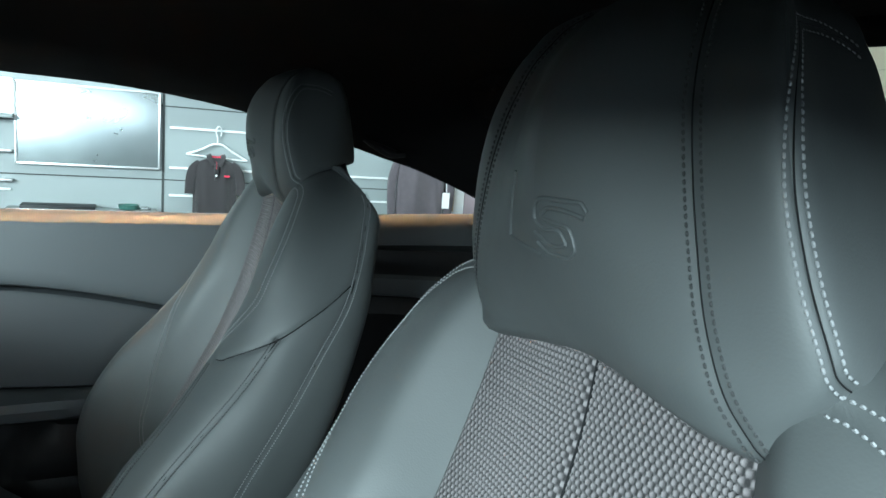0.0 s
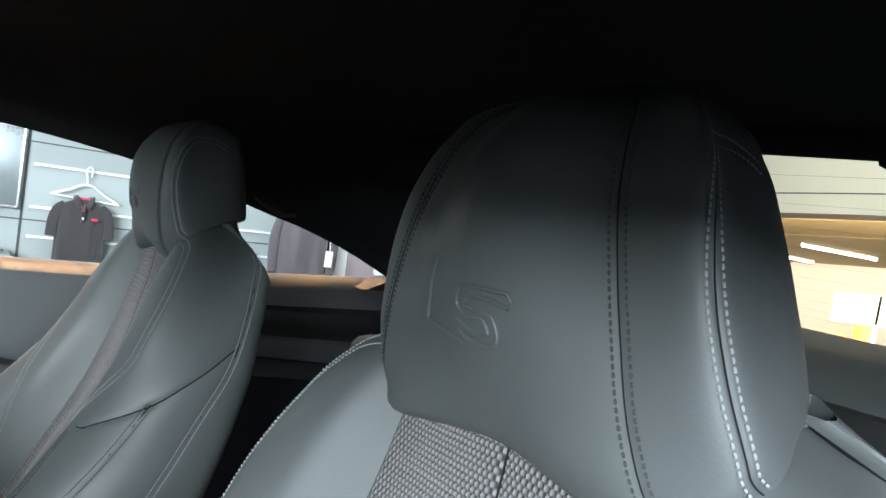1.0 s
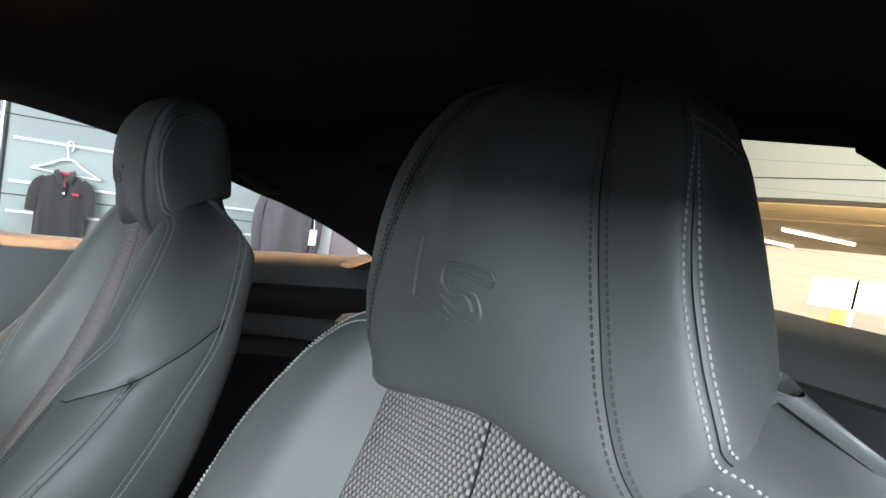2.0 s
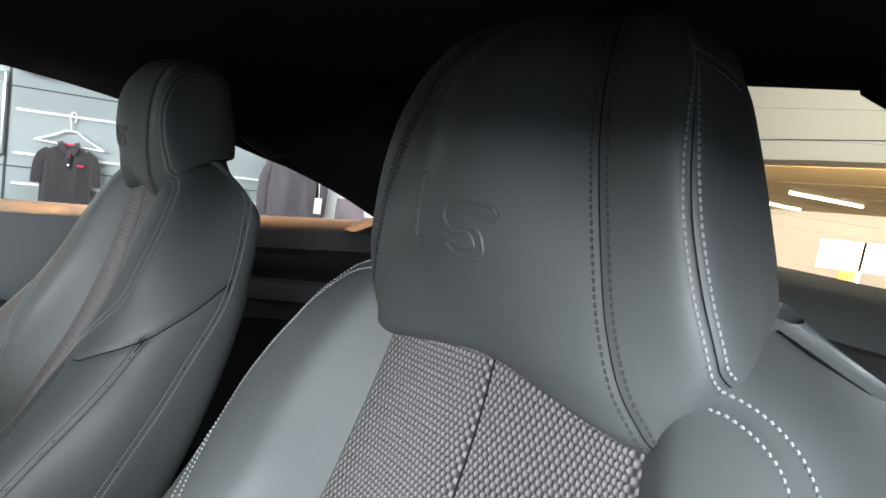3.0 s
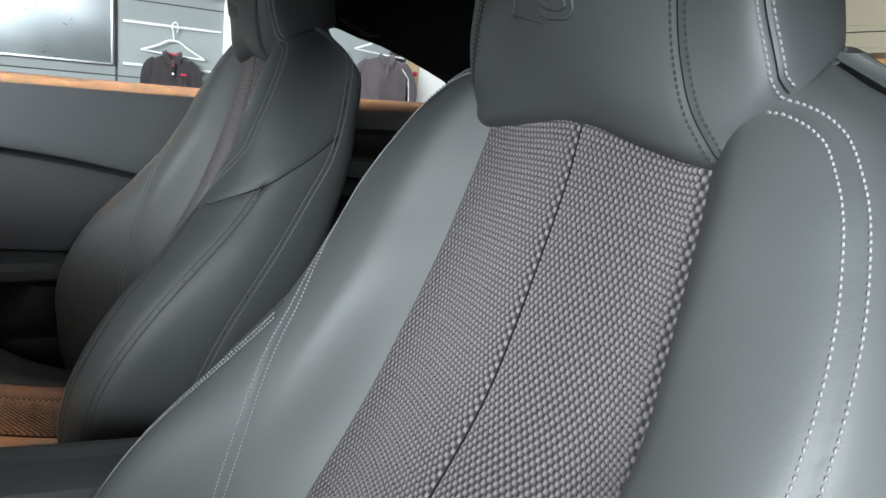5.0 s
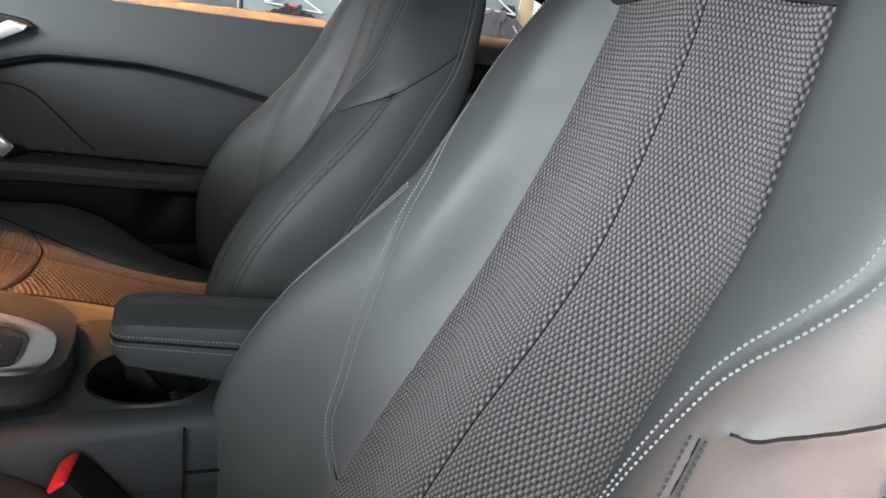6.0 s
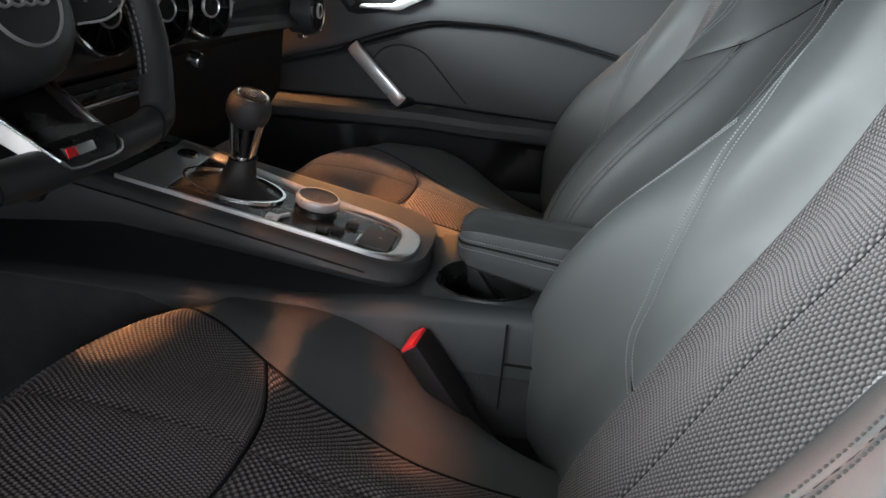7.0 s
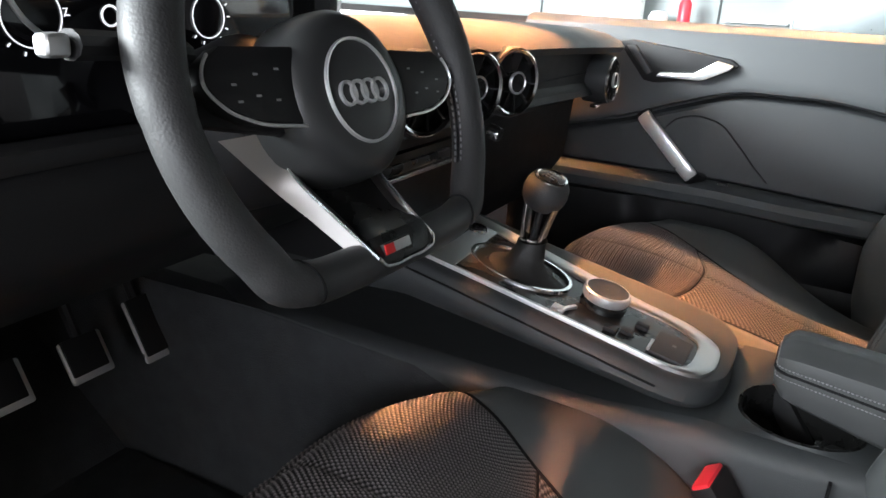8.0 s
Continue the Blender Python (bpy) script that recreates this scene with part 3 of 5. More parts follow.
part("wall_east", rbox((-7, 3.45, 0), (2.44, 3.6, 3.1), 0), WALL, None, "grey slatted panel wall of the shop", kind="structure")
part("wall_east_white", rbox((2.44, 3.45, 0), (4.4, 3.6, 3.1), 0), WHITE, None, "white painted wall beside the shop", kind="structure")
part("wall_north", rbox((-7.1, -6, 0), (-7, 3.6, 3.1), 0), DARK_WALL, None, "grey panelled end wall", kind="structure")
part("wall_south", rbox((24, -6, 0), (24.1, 15, 3.1), 0), WHITE, None, "white painted far wall of the hall", kind="structure")
part("wall_hall", rbox((4.4, 15, 0), (24, 15.1, 3.1), 0), WHITE, None, "white painted side wall of the hall", kind="structure")
part("wall_return", rbox((4.3, 3.6, 0), (4.4, 15, 3.1), 0), WHITE, None, "white painted return wall", kind="structure")
part("wall_west", join(rbox((-7, -6.1, 0), (24, -6, 0.5), 0), rbox((-7, -6.1, 2.9), (24, -6, 3.1), 0), rbox((2.5, -6.1, 0.5), (24, -6, 2.9), 0), rbox((-7, -6.1, 0.5), (-6, -6, 2.9), 0)), DARK_WALL, None, "grey wall with a long shop window", kind="structure")

# ---- car shell ----
FX = [-0.5, 0.1, 0.45, 0.62, 0.79, 0.98, 1.21, 1.30, 1.9]
FZ = [1.00, 1.115, 1.106, 1.100, 1.078, 1.033, 0.957, 0.915, 0.89]


def mirror_y(geo):
    v = np.array(geo[0], float)
    v[:, 1] *= -1
    return v, [list(f)[::-1] for f in geo[1]]


def roof_side():
    """Cloth-covered roof rail and rear pillar: from the window's upper edge inwards to the roof lining."""
    x = np.linspace(-0.35, 1.9, 70)
    z = spline(FX, FZ, x)
    top = np.interp(x, [-0.35, 0.2, 0.8, 1.1, 1.9], [1.05, 1.20, 1.195, 1.14, 0.99])
    rows = []
    for y, k in ((0.655, -0.02), (0.625, 0.0), (0.612, 0.012), (0.585, 0.05), (0.52, 0.6), (0.44, 0.94), (0.32, 1.0)):
        rows.append(np.stack([x, np.where(x > 1.08, np.minimum(y, 0.62 - (x - 1.08) * 0.02), y), z + (k if k < 0.06 else 0.05 + (top - z - 0.05) * k)], -1))
    return sheet(np.array(rows))


def lining():
    x = np.linspace(0.05, 1.1, 30)
    top = np.interp(x, [-0.35, 0.2, 0.8, 1.1, 1.9], [1.05, 1.20, 1.195, 1.14, 0.99])
    y = np.linspace(-0.325, 0.325, 12)
    p = np.stack(np.broadcast_arrays(x[:, None], y[None, :], top[:, None] + 0.012 * (1 - (y[None, :] / 0.33) ** 2)), -1)
    lip = p[-1:].copy() + np.array([0.02, 0, 0.02])
    return sheet(np.concatenate([p, lip]))


part("headliner", lining(), LINER, None, "black cloth roof lining of the car", kind="structure")
part("roof_rail", roof_side(), LINER, None, "black cloth roof rail and rear pillar", kind="structure")
part("roof_rail_near", mirror_y(roof_side()), LINER, None, "black cloth roof rail over the open door", kind="structure")
PAINT = material("car_paint", (0.02, 0.02, 0.022), 0.25, mottling=0.02, coat=1.0)


def roof_skin():
    x = np.linspace(0.03, 1.2, 30)
    top = np.interp(x, [0.1, 0.4, 0.8, 1.2], [1.265, 1.285, 1.275, 1.20])
    y = np.linspace(-0.66, 0.66, 24)
    p = np.stack(np.broadcast_arrays(x[:, None], y[None, :], top[:, None] - 0.16 * np.abs(y[None, :] / 0.66) ** 3.5), -1)
    return sheet(p)


part("car_roof", roof_skin(), PAINT, None, "dark painted roof of the car", kind="structure")
part("car_floor", join(rbox((-0.9, -0.74, 0.17), (1.95, 0.74, 0.215), 0), rbox((-0.62, -0.72, 0.2), (-0.58, 0.72, 0.62), 0)), CARPET, None, "black carpeted floor of the car", kind="structure")
part("firewall_carpet", rbox((-0.02, -0.72, -0.004), (0.0, 0.72, 0.5), 0, m=pose(-0.36, 0, 0.19, 0, -50, 0)), CARPET, None, "black carpeted slope of the footwell", kind="structure")
part("door_sill", rbox((-0.3, -0.80, 0.1), (1.0, -0.68, 0.30), 0.03), PLASTIC, None, "black plastic sill of the open door", kind="structure")
# Unseen open door; its height is set to keep low light off the cushion.
part("driver_door", join(rbox((0, -0.04, 0.25), (1.12, 0.04, 0.93), 0.03, m=pose(-0.16, -0.79, 0, 0, 0, -64))), DOOR_SKIN, None, "dark grey driver's door standing open", kind="structure")
part("windscreen_pillar", tube([(-0.62, -0.66, 0.90), (-0.2, -0.62, 1.06), (0.12, -0.58, 1.18)], 0.035, 10), LINER, None, "black trimmed windscreen pillar", kind="structure")
part("windscreen_pillar_far", tube([(-0.62, 0.66, 0.90), (-0.2, 0.62, 1.06), (0.12, 0.58, 1.18)], 0.035, 10), LINER, None, "black trimmed windscreen pillar", kind="structure")
part("bonnet", rbox((-1.9, -0.75, 0.45), (-0.75, 0.75, 0.80), 0.08, 4), PAINT, None, "dark painted bonnet of the car", kind="structure")
part("body_side", rbox((-0.8, 0.80, 0.15), (2.2, 0.90, 0.86), 0.04, 3), PAINT, None, "dark painted side of the car", kind="structure")
# Plain box for the unseen front wing, added to darken the footwell.
part("wing_blocker", rbox((-1.7, -0.86, 0.15), (-0.17, -0.70, 0.86), 0.04, 3), PAINT, None, "unseen dark front wing of the car, added to block low light", kind="structure")
part("rear_side", rbox((1.05, -0.86, 0.15), (2.2, -0.68, 0.87), 0.04, 3), PAINT, None, "dark painted rear side of the car", kind="structure")

# parcel shelf, rear bench and hatch
shelf = thing("parcel_shelf", (1.6, 0, 0.86), "dark cloth parcel shelf below the rear window", "parcel shelf")
sx = np.linspace(0, 1, 14)[:, None]
sy = np.linspace(-0.62, 0.62, 20)[None, :]
prof = spline([0, 0.1, 0.2, 1], [0.90, 0.935, 0.945, 0.925], sx)
part("cover", sheet(np.stack(np.broadcast_arrays(1.36 + 0.6 * sx + 0 * sy, sy + 0 * sx, prof + 0 * sy), -1)), DOOR_SKIN, shelf)
part("front_lip", rbox((1.345, -0.62, 0.80), (1.375, 0.62, 0.905), 0.012), DARK_PLASTIC, shelf)
bench = thing("rear_bench", (1.2, 0, 0.24), "black leather rear bench behind the front seats", "car seat")
for yy in (-0.32, 0.32):
    part("backrest", rbox((1.20, yy - 0.28, 0.40), (1.33, yy + 0.28, 0.80), 0.04, 3), PLASTIC, bench)
    part("cushion", rbox((0.92, yy - 0.26, 0.26), (1.24, yy + 0.26, 0.42), 0.05, 3), PLASTIC, bench)
hatch = thing("rear_window", (1.6, 0, 0.9), "tinted rear window with thin heating wires", "car window", kind="structure")
part("glass", ([(1.10, -0.33, 1.138), (1.10, 0.33, 1.138), (1.98, 0.52, 0.92), (1.98, -0.52, 0.92)], [(0, 1, 2, 3)]), GLASS, hatch).visible_shadow = False
for k in range(1, 12):
    f = k / 12
    part("heating_wire", tube([(1.10 + 0.88 * f, -0.33 - 0.17 * f, 1.1385 - 0.218 * f), (1.10 + 0.88 * f, 0.33 + 0.17 * f, 1.1385 - 0.218 * f)], 0.00012, 4), DARK_PLASTIC, hatch)
part("header", tube([(1.105, -0.36, 1.136), (1.105, 0.0, 1.150), (1.112, 0.12, 1.144), (1.140, 0.28, 1.127), (1.14, 0.42, 1.108)], [0.014, 0.014, 0.024, 0.040, 0.036], 12), LINER, hatch)
part("frame", join(tube([(1.10, -0.345, 1.135), (1.5, -0.46, 1.04), (1.98, -0.55, 0.92)], 0.022, 8), tube([(1.10, 0.345, 1.135), (1.5, 0.46, 1.04), (1.98, 0.55, 0.92)], 0.022, 8)), LINER, hatch)
side_glass = part("side_window", ([(-0.1, 0.70, 0.86), (1.32, 0.70, 0.88), (1.2, 0.64, 0.96), (0.8, 0.63, 1.085), (0.1, 0.63, 1.12)], [(0, 1, 2, 3, 4)]), GLASS, None, "clear side window above the door", kind="structure")
side_glass.visible_shadow = False

# ---- passenger door ----
door = thing("car_door", (0.35, 0.70, 0.25), "dark grey plastic passenger door with aluminium handles", "car door")
AX, AZ = [-0.15, 0.0, 0.1, 0.2, 0.33, 0.43, 0.53, 0.70, 0.95], [0.63, 0.665, 0.692, 0.728, 0.760, 0.760, 0.749, 0.714, 0.655]


def door_strip(rows, x0=-0.12, x1=0.93, n=60):
    x = np.linspace(x0, x1, n)
    arc = spline(AX, AZ, x)
    low = np.interp(x, [-0.2, 0.3, 0.6, 1.0], [0.0, 0.0, -0.016, -0.035])
    out = []
    for y, base, dz in rows:
        z = {"belt": 0 * x + 0.872 + dz, "arc": arc + dz, "ledge": 0.592 + low + dz, "floor": 0 * x + 0.25 + dz}[base]
        yy = y(x, z) if callable(y) else y + 0 * x
        out.append(np.stack([x, yy, z], -1))
    return sheet(np.array(out))


part("upper_trim", door_strip([(0.785, "belt", -0.02), (0.735, "belt", -0.002), (0.705, "belt", 0.0), (0.678, "belt", -0.004), (0.664, "belt", -0.014), (0.657, "belt", -0.034), (0.650, "arc", 0.03), (0.646, "arc", 0.012), (0.648, "arc", 0.004), (0.655, "arc", 0.0), (0.705, "arc", -0.001)]), DOOR_SKIN, door)
part("insert_panel", door_strip([(0.690, "arc", 0.004), (0.690, "arc", -0.006), (0.672, "arc", -0.012), (0.668, "arc", -0.018), (0.668, "ledge", 0.03), (0.669, "ledge", 0.006), (0.680, "ledge", 0.0)]), PLASTIC, door, "soft dark leather insert")
slim = lambda y: (lambda x, z: y + (0.69 - y) * 0.45 * np.clip((x - 0.42) / 0.2, 0, 1))
part("ledge", door_strip([(0.685, "ledge", -0.002), (slim(0.664), "ledge", 0.002), (slim(0.635), "ledge", 0.0), (slim(0.614), "ledge", -0.006), (slim(0.607), "ledge", -0.018), (slim(0.612), "ledge", -0.034), (slim(0.630), "ledge", -0.042), (0.675, "ledge", -0.044)]), DOOR_SKIN, door, "grey arm ledge")


def pocket(x, z):
    edge = 0.43 + (z - 0.44) * 0.75
    return 0.70 - 0.055 / (1 + np.exp(-(x - edge) / 0.008)) - 0.05 / (1 + np.exp((x - 0.16 - (0.52 - z) * 0.3) / 0.01))


part("lower_panel", door_strip([(0.69, "ledge", -0.043), (pocket, "ledge", -0.052), (pocket, "ledge", -0.09), (pocket, "floor", 0.22), (pocket, "floor", 0.20), (0.650, "floor", 0.185), (0.642, "floor", 0.17), (0.645, "floor", 0.02), (0.66, "floor", -0.02)]), DARK_PLASTIC, door, "black lower panel with a bin")
bar = smooth_line([(0.140, 0.668, 0.706), (0.150, 0.640, 0.698), (0.180, 0.628, 0.672), (0.225, 0.626, 0.628), (0.252, 0.630, 0.602), (0.262, 0.655, 0.594)], 26)


def flat_bar(line, wide, thick, across):
    """A flattened bar along a line; across: the direction of its width."""
    t = np.gradient(line, axis=0)
    t /= np.linalg.norm(t, axis=1)[:, None]
    w = np.asarray(across, float) - (t @ np.asarray(across, float))[:, None] * t
    w /= np.linalg.norm(w, axis=1)[:, None]
    n = np.cross(t, w)
    a = np.linspace(0, 2 * np.pi, 16, endpoint=False)
    ca, sa = np.sign(np.cos(a)) * np.abs(np.cos(a)) ** 0.55, np.sign(np.sin(a)) * np.abs(np.sin(a)) ** 0.55
    wide = np.broadcast_to(wide, (len(line),))
    p = line[:, None, :] + (ca[None, :, None] * wide[:, None, None] / 2) * w[:, None, :] + (sa * thick / 2)[None, :, None] * n[:, None, :]
    g = sheet(p, close_v=True)
    return g[0], g[1] + [list(range(16)), list(range(len(line) * 16 - 16, len(line) * 16))]


pull = part("pull_handle", flat_bar(bar, 0.027, 0.013, (0.7, 0, 0.7)), SATIN, door, "satin aluminium pull bar")
part("end_cap", flat_bar(bar[-5:] + np.array([0.001, -0.001, -0.001]), 0.030, 0.015, (0.7, 0, 0.7)), DARK_PLASTIC, pull)
part("end_cap", flat_bar(bar[:4], 0.030, 0.015, (0.7, 0, 0.7)), DARK_PLASTIC, pull)
bezel = part("handle_bezel", prism([(0.078, 0.832), (0.105, 0.836), (0.20, 0.826), (0.283, 0.815), (0.297, 0.806), (0.287, 0.796), (0.24, 0.778), (0.155, 0.763), (0.135, 0.766)], "y", 0.640, 0.665, 0.003), DARK_PLASTIC, door, "black handle bezel")
part("lock_button", prism([(0.096, 0.826), (0.113, 0.829), (0.150, 0.783), (0.140, 0.776)], "y", 0.636, 0.65, 0.002), PLASTIC, bezel)
part("release_lever", prism([(0.160, 0.776), (0.165, 0.784), (0.225, 0.788), (0.262, 0.812), (0.290, 0.806), (0.284, 0.798), (0.245, 0.778), (0.235, 0.776)], "y", 0.622, 0.642, 0.004), SATIN, bezel, "satin release lever")
arc_line = smooth_line([(0.178, 0.6685, 0.672), (0.20, 0.6685, 0.697), (0.24, 0.6685, 0.708), (0.28, 0.6685, 0.699), (0.315, 0.6685, 0.668), (0.35, 0.6685, 0.63), (0.378, 0.6685, 0.603)], 40)
part("speaker_edge", tube(arc_line, 0.0018, 6), DARK_PLASTIC, door)
part("ledge_button", rbox((0.298, 0.640, 0.590), (0.316, 0.652, 0.597), 0.002), DARK_PLASTIC, door)

out_from = Vector((0.55, -0.66, 0.96))
door.location, door.scale = out_from + 1.05 * (Vector((0.35, 0.70, 0.25)) - out_from), (1.05, 1.05, 1.05)

# ---- rear quarter trim ----
quarter = thing("quarter_trim", (1.3, 0.70, 0.25), "dark grey plastic trim beside the rear seat", "car trim")


def quarter_strip(rows):
    x = np.linspace(0.935, 1.95, 50)
    return sheet(np.array([np.stack([x, y + 0 * x, z + np.interp(x, [0.935, 1.95], [0, s])], -1) for y, z, s in rows]))


part("upper_trim", quarter_strip([(0.785, 0.86, 0.03), (0.735, 0.872, 0.03), (0.70, 0.874, 0.03), (0.676, 0.866, 0.03), (0.664, 0.85, 0.03), (0.66, 0.825, 0.0), (0.705, 0.812, -0.03)]), DOOR_SKIN, quarter)
part("recess", quarter_strip([(0.70, 0.816, -0.03), (0.70, 0.80, -0.04), (0.69, 0.785, -0.05), (0.672, 0.772, -0.06)]), DARK_PLASTIC, quarter)
part("side_panel", quarter_strip([(0.668, 0.775, -0.06), (0.66, 0.768, -0.06), (0.66, 0.742, -0.08), (0.662, 0.738, -0.08), (0.672, 0.734, -0.08)]), DOOR_SKIN, quarter)
part("lower_panel", quarter_strip([(0.68, 0.736, -0.08), (0.672, 0.728, -0.08), (0.665, 0.70, -0.08), (0.69, 0.66, -0.08), (0.69, 0.25, 0)]), DARK_PLASTIC, quarter)
part("belt_guide", prism([(1.24, 0.868), (1.30, 0.892), (1.40, 0.90), (1.46, 0.88), (1.46, 0.866)], "y", 0.63, 0.70, 0.008), DARK_PLASTIC, quarter)
quarter.location, quarter.scale = out_from + 1.05 * (Vector((1.3, 0.70, 0.25)) - out_from), (1.05, 1.05, 1.05)
belt_clip = thing("belt_hook", (1.035, 0.615, 1.005), "small black plastic hook on the roof rail", "hook")
part("hook", join(tube(smooth_line([(1.0, 0.617, 1.026), (1.02, 0.607, 1.012), (1.05, 0.605, 1.0), (1.075, 0.612, 1.002)], 14), 0.0045, 8), tube([(1.01, 0.62, 1.02), (1.06, 0.62, 1.005)], 0.006, 8)), DARK_PLASTIC, belt_clip)
left = thing("quarter_trim", (1.3, -0.68, 0.25), "dark grey plastic trim behind the driver's door", "car trim")
part("panel", rbox((1.08, -0.70, 0.25), (1.95, -0.64, 0.885), 0.02, 3), DOOR_SKIN, left)

# ---- dashboard ----
dash = thing("dashboard", (0.0, 0.0, 0.6), "black padded dashboard with round aluminium-ringed vents", "dashboard")
DASH = [(-0.62, 0.81), (-0.3, 0.845), (-0.10, 0.868), (0.0, 0.866), (0.05, 0.858), (0.078, 0.846), (0.086, 0.836), (0.078, 0.826), (0.050, 0.822), (0.046, 0.812), (0.046, 0.772), (0.056, 0.762), (0.078, 0.757), (0.086, 0.748), (0.078, 0.735), (0.03, 0.722), (-0.05, 0.705), (-0.08, 0.60), (-0.3, 0.5), (-0.62, 0.5)]


def dash_span(outline, y0, y1, n=24, bow=0.0):
    """A section swept across the car, dropping a little towards the door."""
    y = np.linspace(y0, y1, n)
    rows = []
    for v in y:
        drop = -0.035 * np.clip(v, 0, 1) ** 1.5
        rows.append([(a + bow * v * v, v, b + drop * (b > 0.74)) for a, b in outline])
    p = np.array(rows)
    g = sheet(p, close_v=True)
    k = len(outline)
    return g[0], g[1] + [list(range(k)), list(range(len(y) * k - k, len(y) * k))]


part("top_pad", dash_span(DASH[:9] + [(-0.62, 0.78)], -0.168, 0.645), DOOR_SKIN, dash)
part("trim_band", dash_span([(0.047, 0.823), (0.046, 0.770), (0.0, 0.77), (0.0, 0.823)], -0.168, 0.642), DARK_PLASTIC, dash)
part("lower_shelf", dash_span([(0.046, 0.771), (0.050, 0.765), (0.058, 0.760), (0.062, 0.750), (0.056, 0.737), (0.02, 0.722), (-0.05, 0.705), (-0.05, 0.77)], -0.168, 0.642), DARK_PLASTIC, dash)
part("glovebox", dash_span([(0.0, 0.718), (-0.01, 0.60), (-0.06, 0.52), (-0.25, 0.46), (-0.3, 0.7)], 0.12, 0.64), DARK_PLASTIC, dash)
part("centre_panel", dash_span([(0.03, 0.722), (0.025, 0.64), (0.0, 0.60), (-0.2, 0.6), (-0.2, 0.72)], -0.12, 0.118), DARK_PLASTIC, dash)
part("strip", rbox((0.028, -0.105, 0.693), (0.036, 0.09, 0.698), 0.001), CHROME, dash, "thin chrome strip")
part("switch_bar", rbox((0.026, -0.09, 0.70), (0.034, 0.07, 0.712), 0.002), GLOSS, dash)
part("accent", rbox((0.045, 0.165, 0.7765), (0.056, 0.26, 0.784), 0.0015), SATIN, dash, "polished accent bar")
part("accent_line", rbox((0.045, 0.265, 0.7725), (0.049, 0.55, 0.7755), 0.001), DARK_PLASTIC, dash)
part("knee_panel", prism([(0.03, 0.80), (0.05, 0.775), (0.045, 0.72), (0.0, 0.675), (-0.10, 0.645), (-0.30, 0.62), (-0.62, 0.60), (-0.62, 0.80)], "y", -0.66, -0.168, 0.012, 3), DARK_PLASTIC, dash)
part("lower_lip", tube(smooth_line([(-0.075, -0.50, 0.648), (-0.085, -0.38, 0.644), (-0.09, -0.24, 0.644)], 12), 0.006, 8), GLOSS, dash)


def vent(y, z, x=0.100, yaw=-20):
    v = thing("air_vent", (x, y, z), "round black air vent with an aluminium ring", "air vent", "dashboard vents")
    m = pose(x, y, z, 0, 90, yaw)
    part("barrel", lathe([(0.036, -0.05), (0.0425, -0.048), (0.044, -0.008), (0.0425, -0.002), (0.040, 0.0)], m), PLASTIC, v)
    part("ring", lathe([(0.0415, -0.004), (0.0418, 0.001), (0.0395, 0.003), (0.0365, 0.001), (0.036, -0.006)], m), CHROME, v, "polished aluminium ring")
    part("back", lathe([(0.0375, -0.022), (0.0005, -0.024)], m), DARK_PLASTIC, v)
    for k in range(10):
        part("vane", rbox((0.013, -0.0012, -0.016), (0.037, 0.0012, -0.004), 0.0005, 1, m=m @ pose(0, 0, 0, 25, 0, k * 36 + 9)), DARK_PLASTIC, v)
    part("hub", lathe([(0.013, -0.02), (0.0135, 0.002), (0.0125, 0.005), (0.010, 0.0055), (0.0005, 0.005)], m, 28), GLOSS, v)
    part("hub_ring", lathe([(0.0133, 0.001), (0.0142, 0.005), (0.0128, 0.0068), (0.0112, 0.005)], m, 32), SATIN, v, "thin polished ring")
    return v


for y, z in ((-0.112, 0.803), (-0.004, 0.801), (0.106, 0.798)):
    vent(y, z)
vent(0.592, 0.762, 0.086, 0)
accent = thing("accent_bar", (0.10, 0.175, 0.80), "short polished accent bar beside the air vent", "trim bar")
part("bar", rbox((0.070, 0.155, 0.792), (0.094, 0.200, 0.799), 0.002), CHROME, accent)
climate = thing("climate_knob", (0.07, 0.115, 0.735), "small chrome-rimmed knob under the air vent", "knob")
part("knob", lathe([(0.010, -0.014), (0.010, 0.0), (0.009, 0.002), (0.0004, 0.002)], pose(0.078, 0.118, 0.728, 0, 105, 0), 24), CHROME, climate)
tab = thing("glovebox_latch", (0.07, 0.55, 0.72), "small polished latch of the glovebox", "latch")
part("latch", rbox((0.066, 0.535, 0.716), (0.078, 0.575, 0.722), 0.002), CHROME, tab)

# ---- instrument cluster ----
cluster = thing("instrument_cluster", (0.0, -0.33, 0.80), "dark digital instrument display with two white-ringed dials", "instrument cluster")
SCREEN = material("display_glass", (0.004, 0.004, 0.005), 0.08, mottling=0, coat=0.4)
GLOW = material("display_white", (0.8, 0.8, 0.8), 0.5, emit=(0.9, 0.93, 1.0, 0.55))
part("screen", prism([(-0.50, 0.79), (-0.172, 0.79), (-0.172, 0.93), (-0.50, 0.93)], "x", -0.03, 0.012, 0.003), SCREEN, cluster)
part("hood", join(rbox((-0.06, -0.53, 0.935), (0.045, -0.168, 0.955), 0.008), rbox((-0.06, -0.174, 0.80), (0.03, -0.162, 0.955), 0.004), rbox((-0.06, -0.54, 0.80), (0.03, -0.52, 0.955), 0.006)), DARK_PLASTIC, cluster)
part("hood_edge", tube([(0.032, -0.167, 0.86), (0.040, -0.167, 0.93)], 0.0018, 6), ALU, cluster)
part("sill", rbox((-0.04, -0.53, 0.785), (0.045, -0.17, 0.80), 0.006), DARK_PLASTIC, cluster)
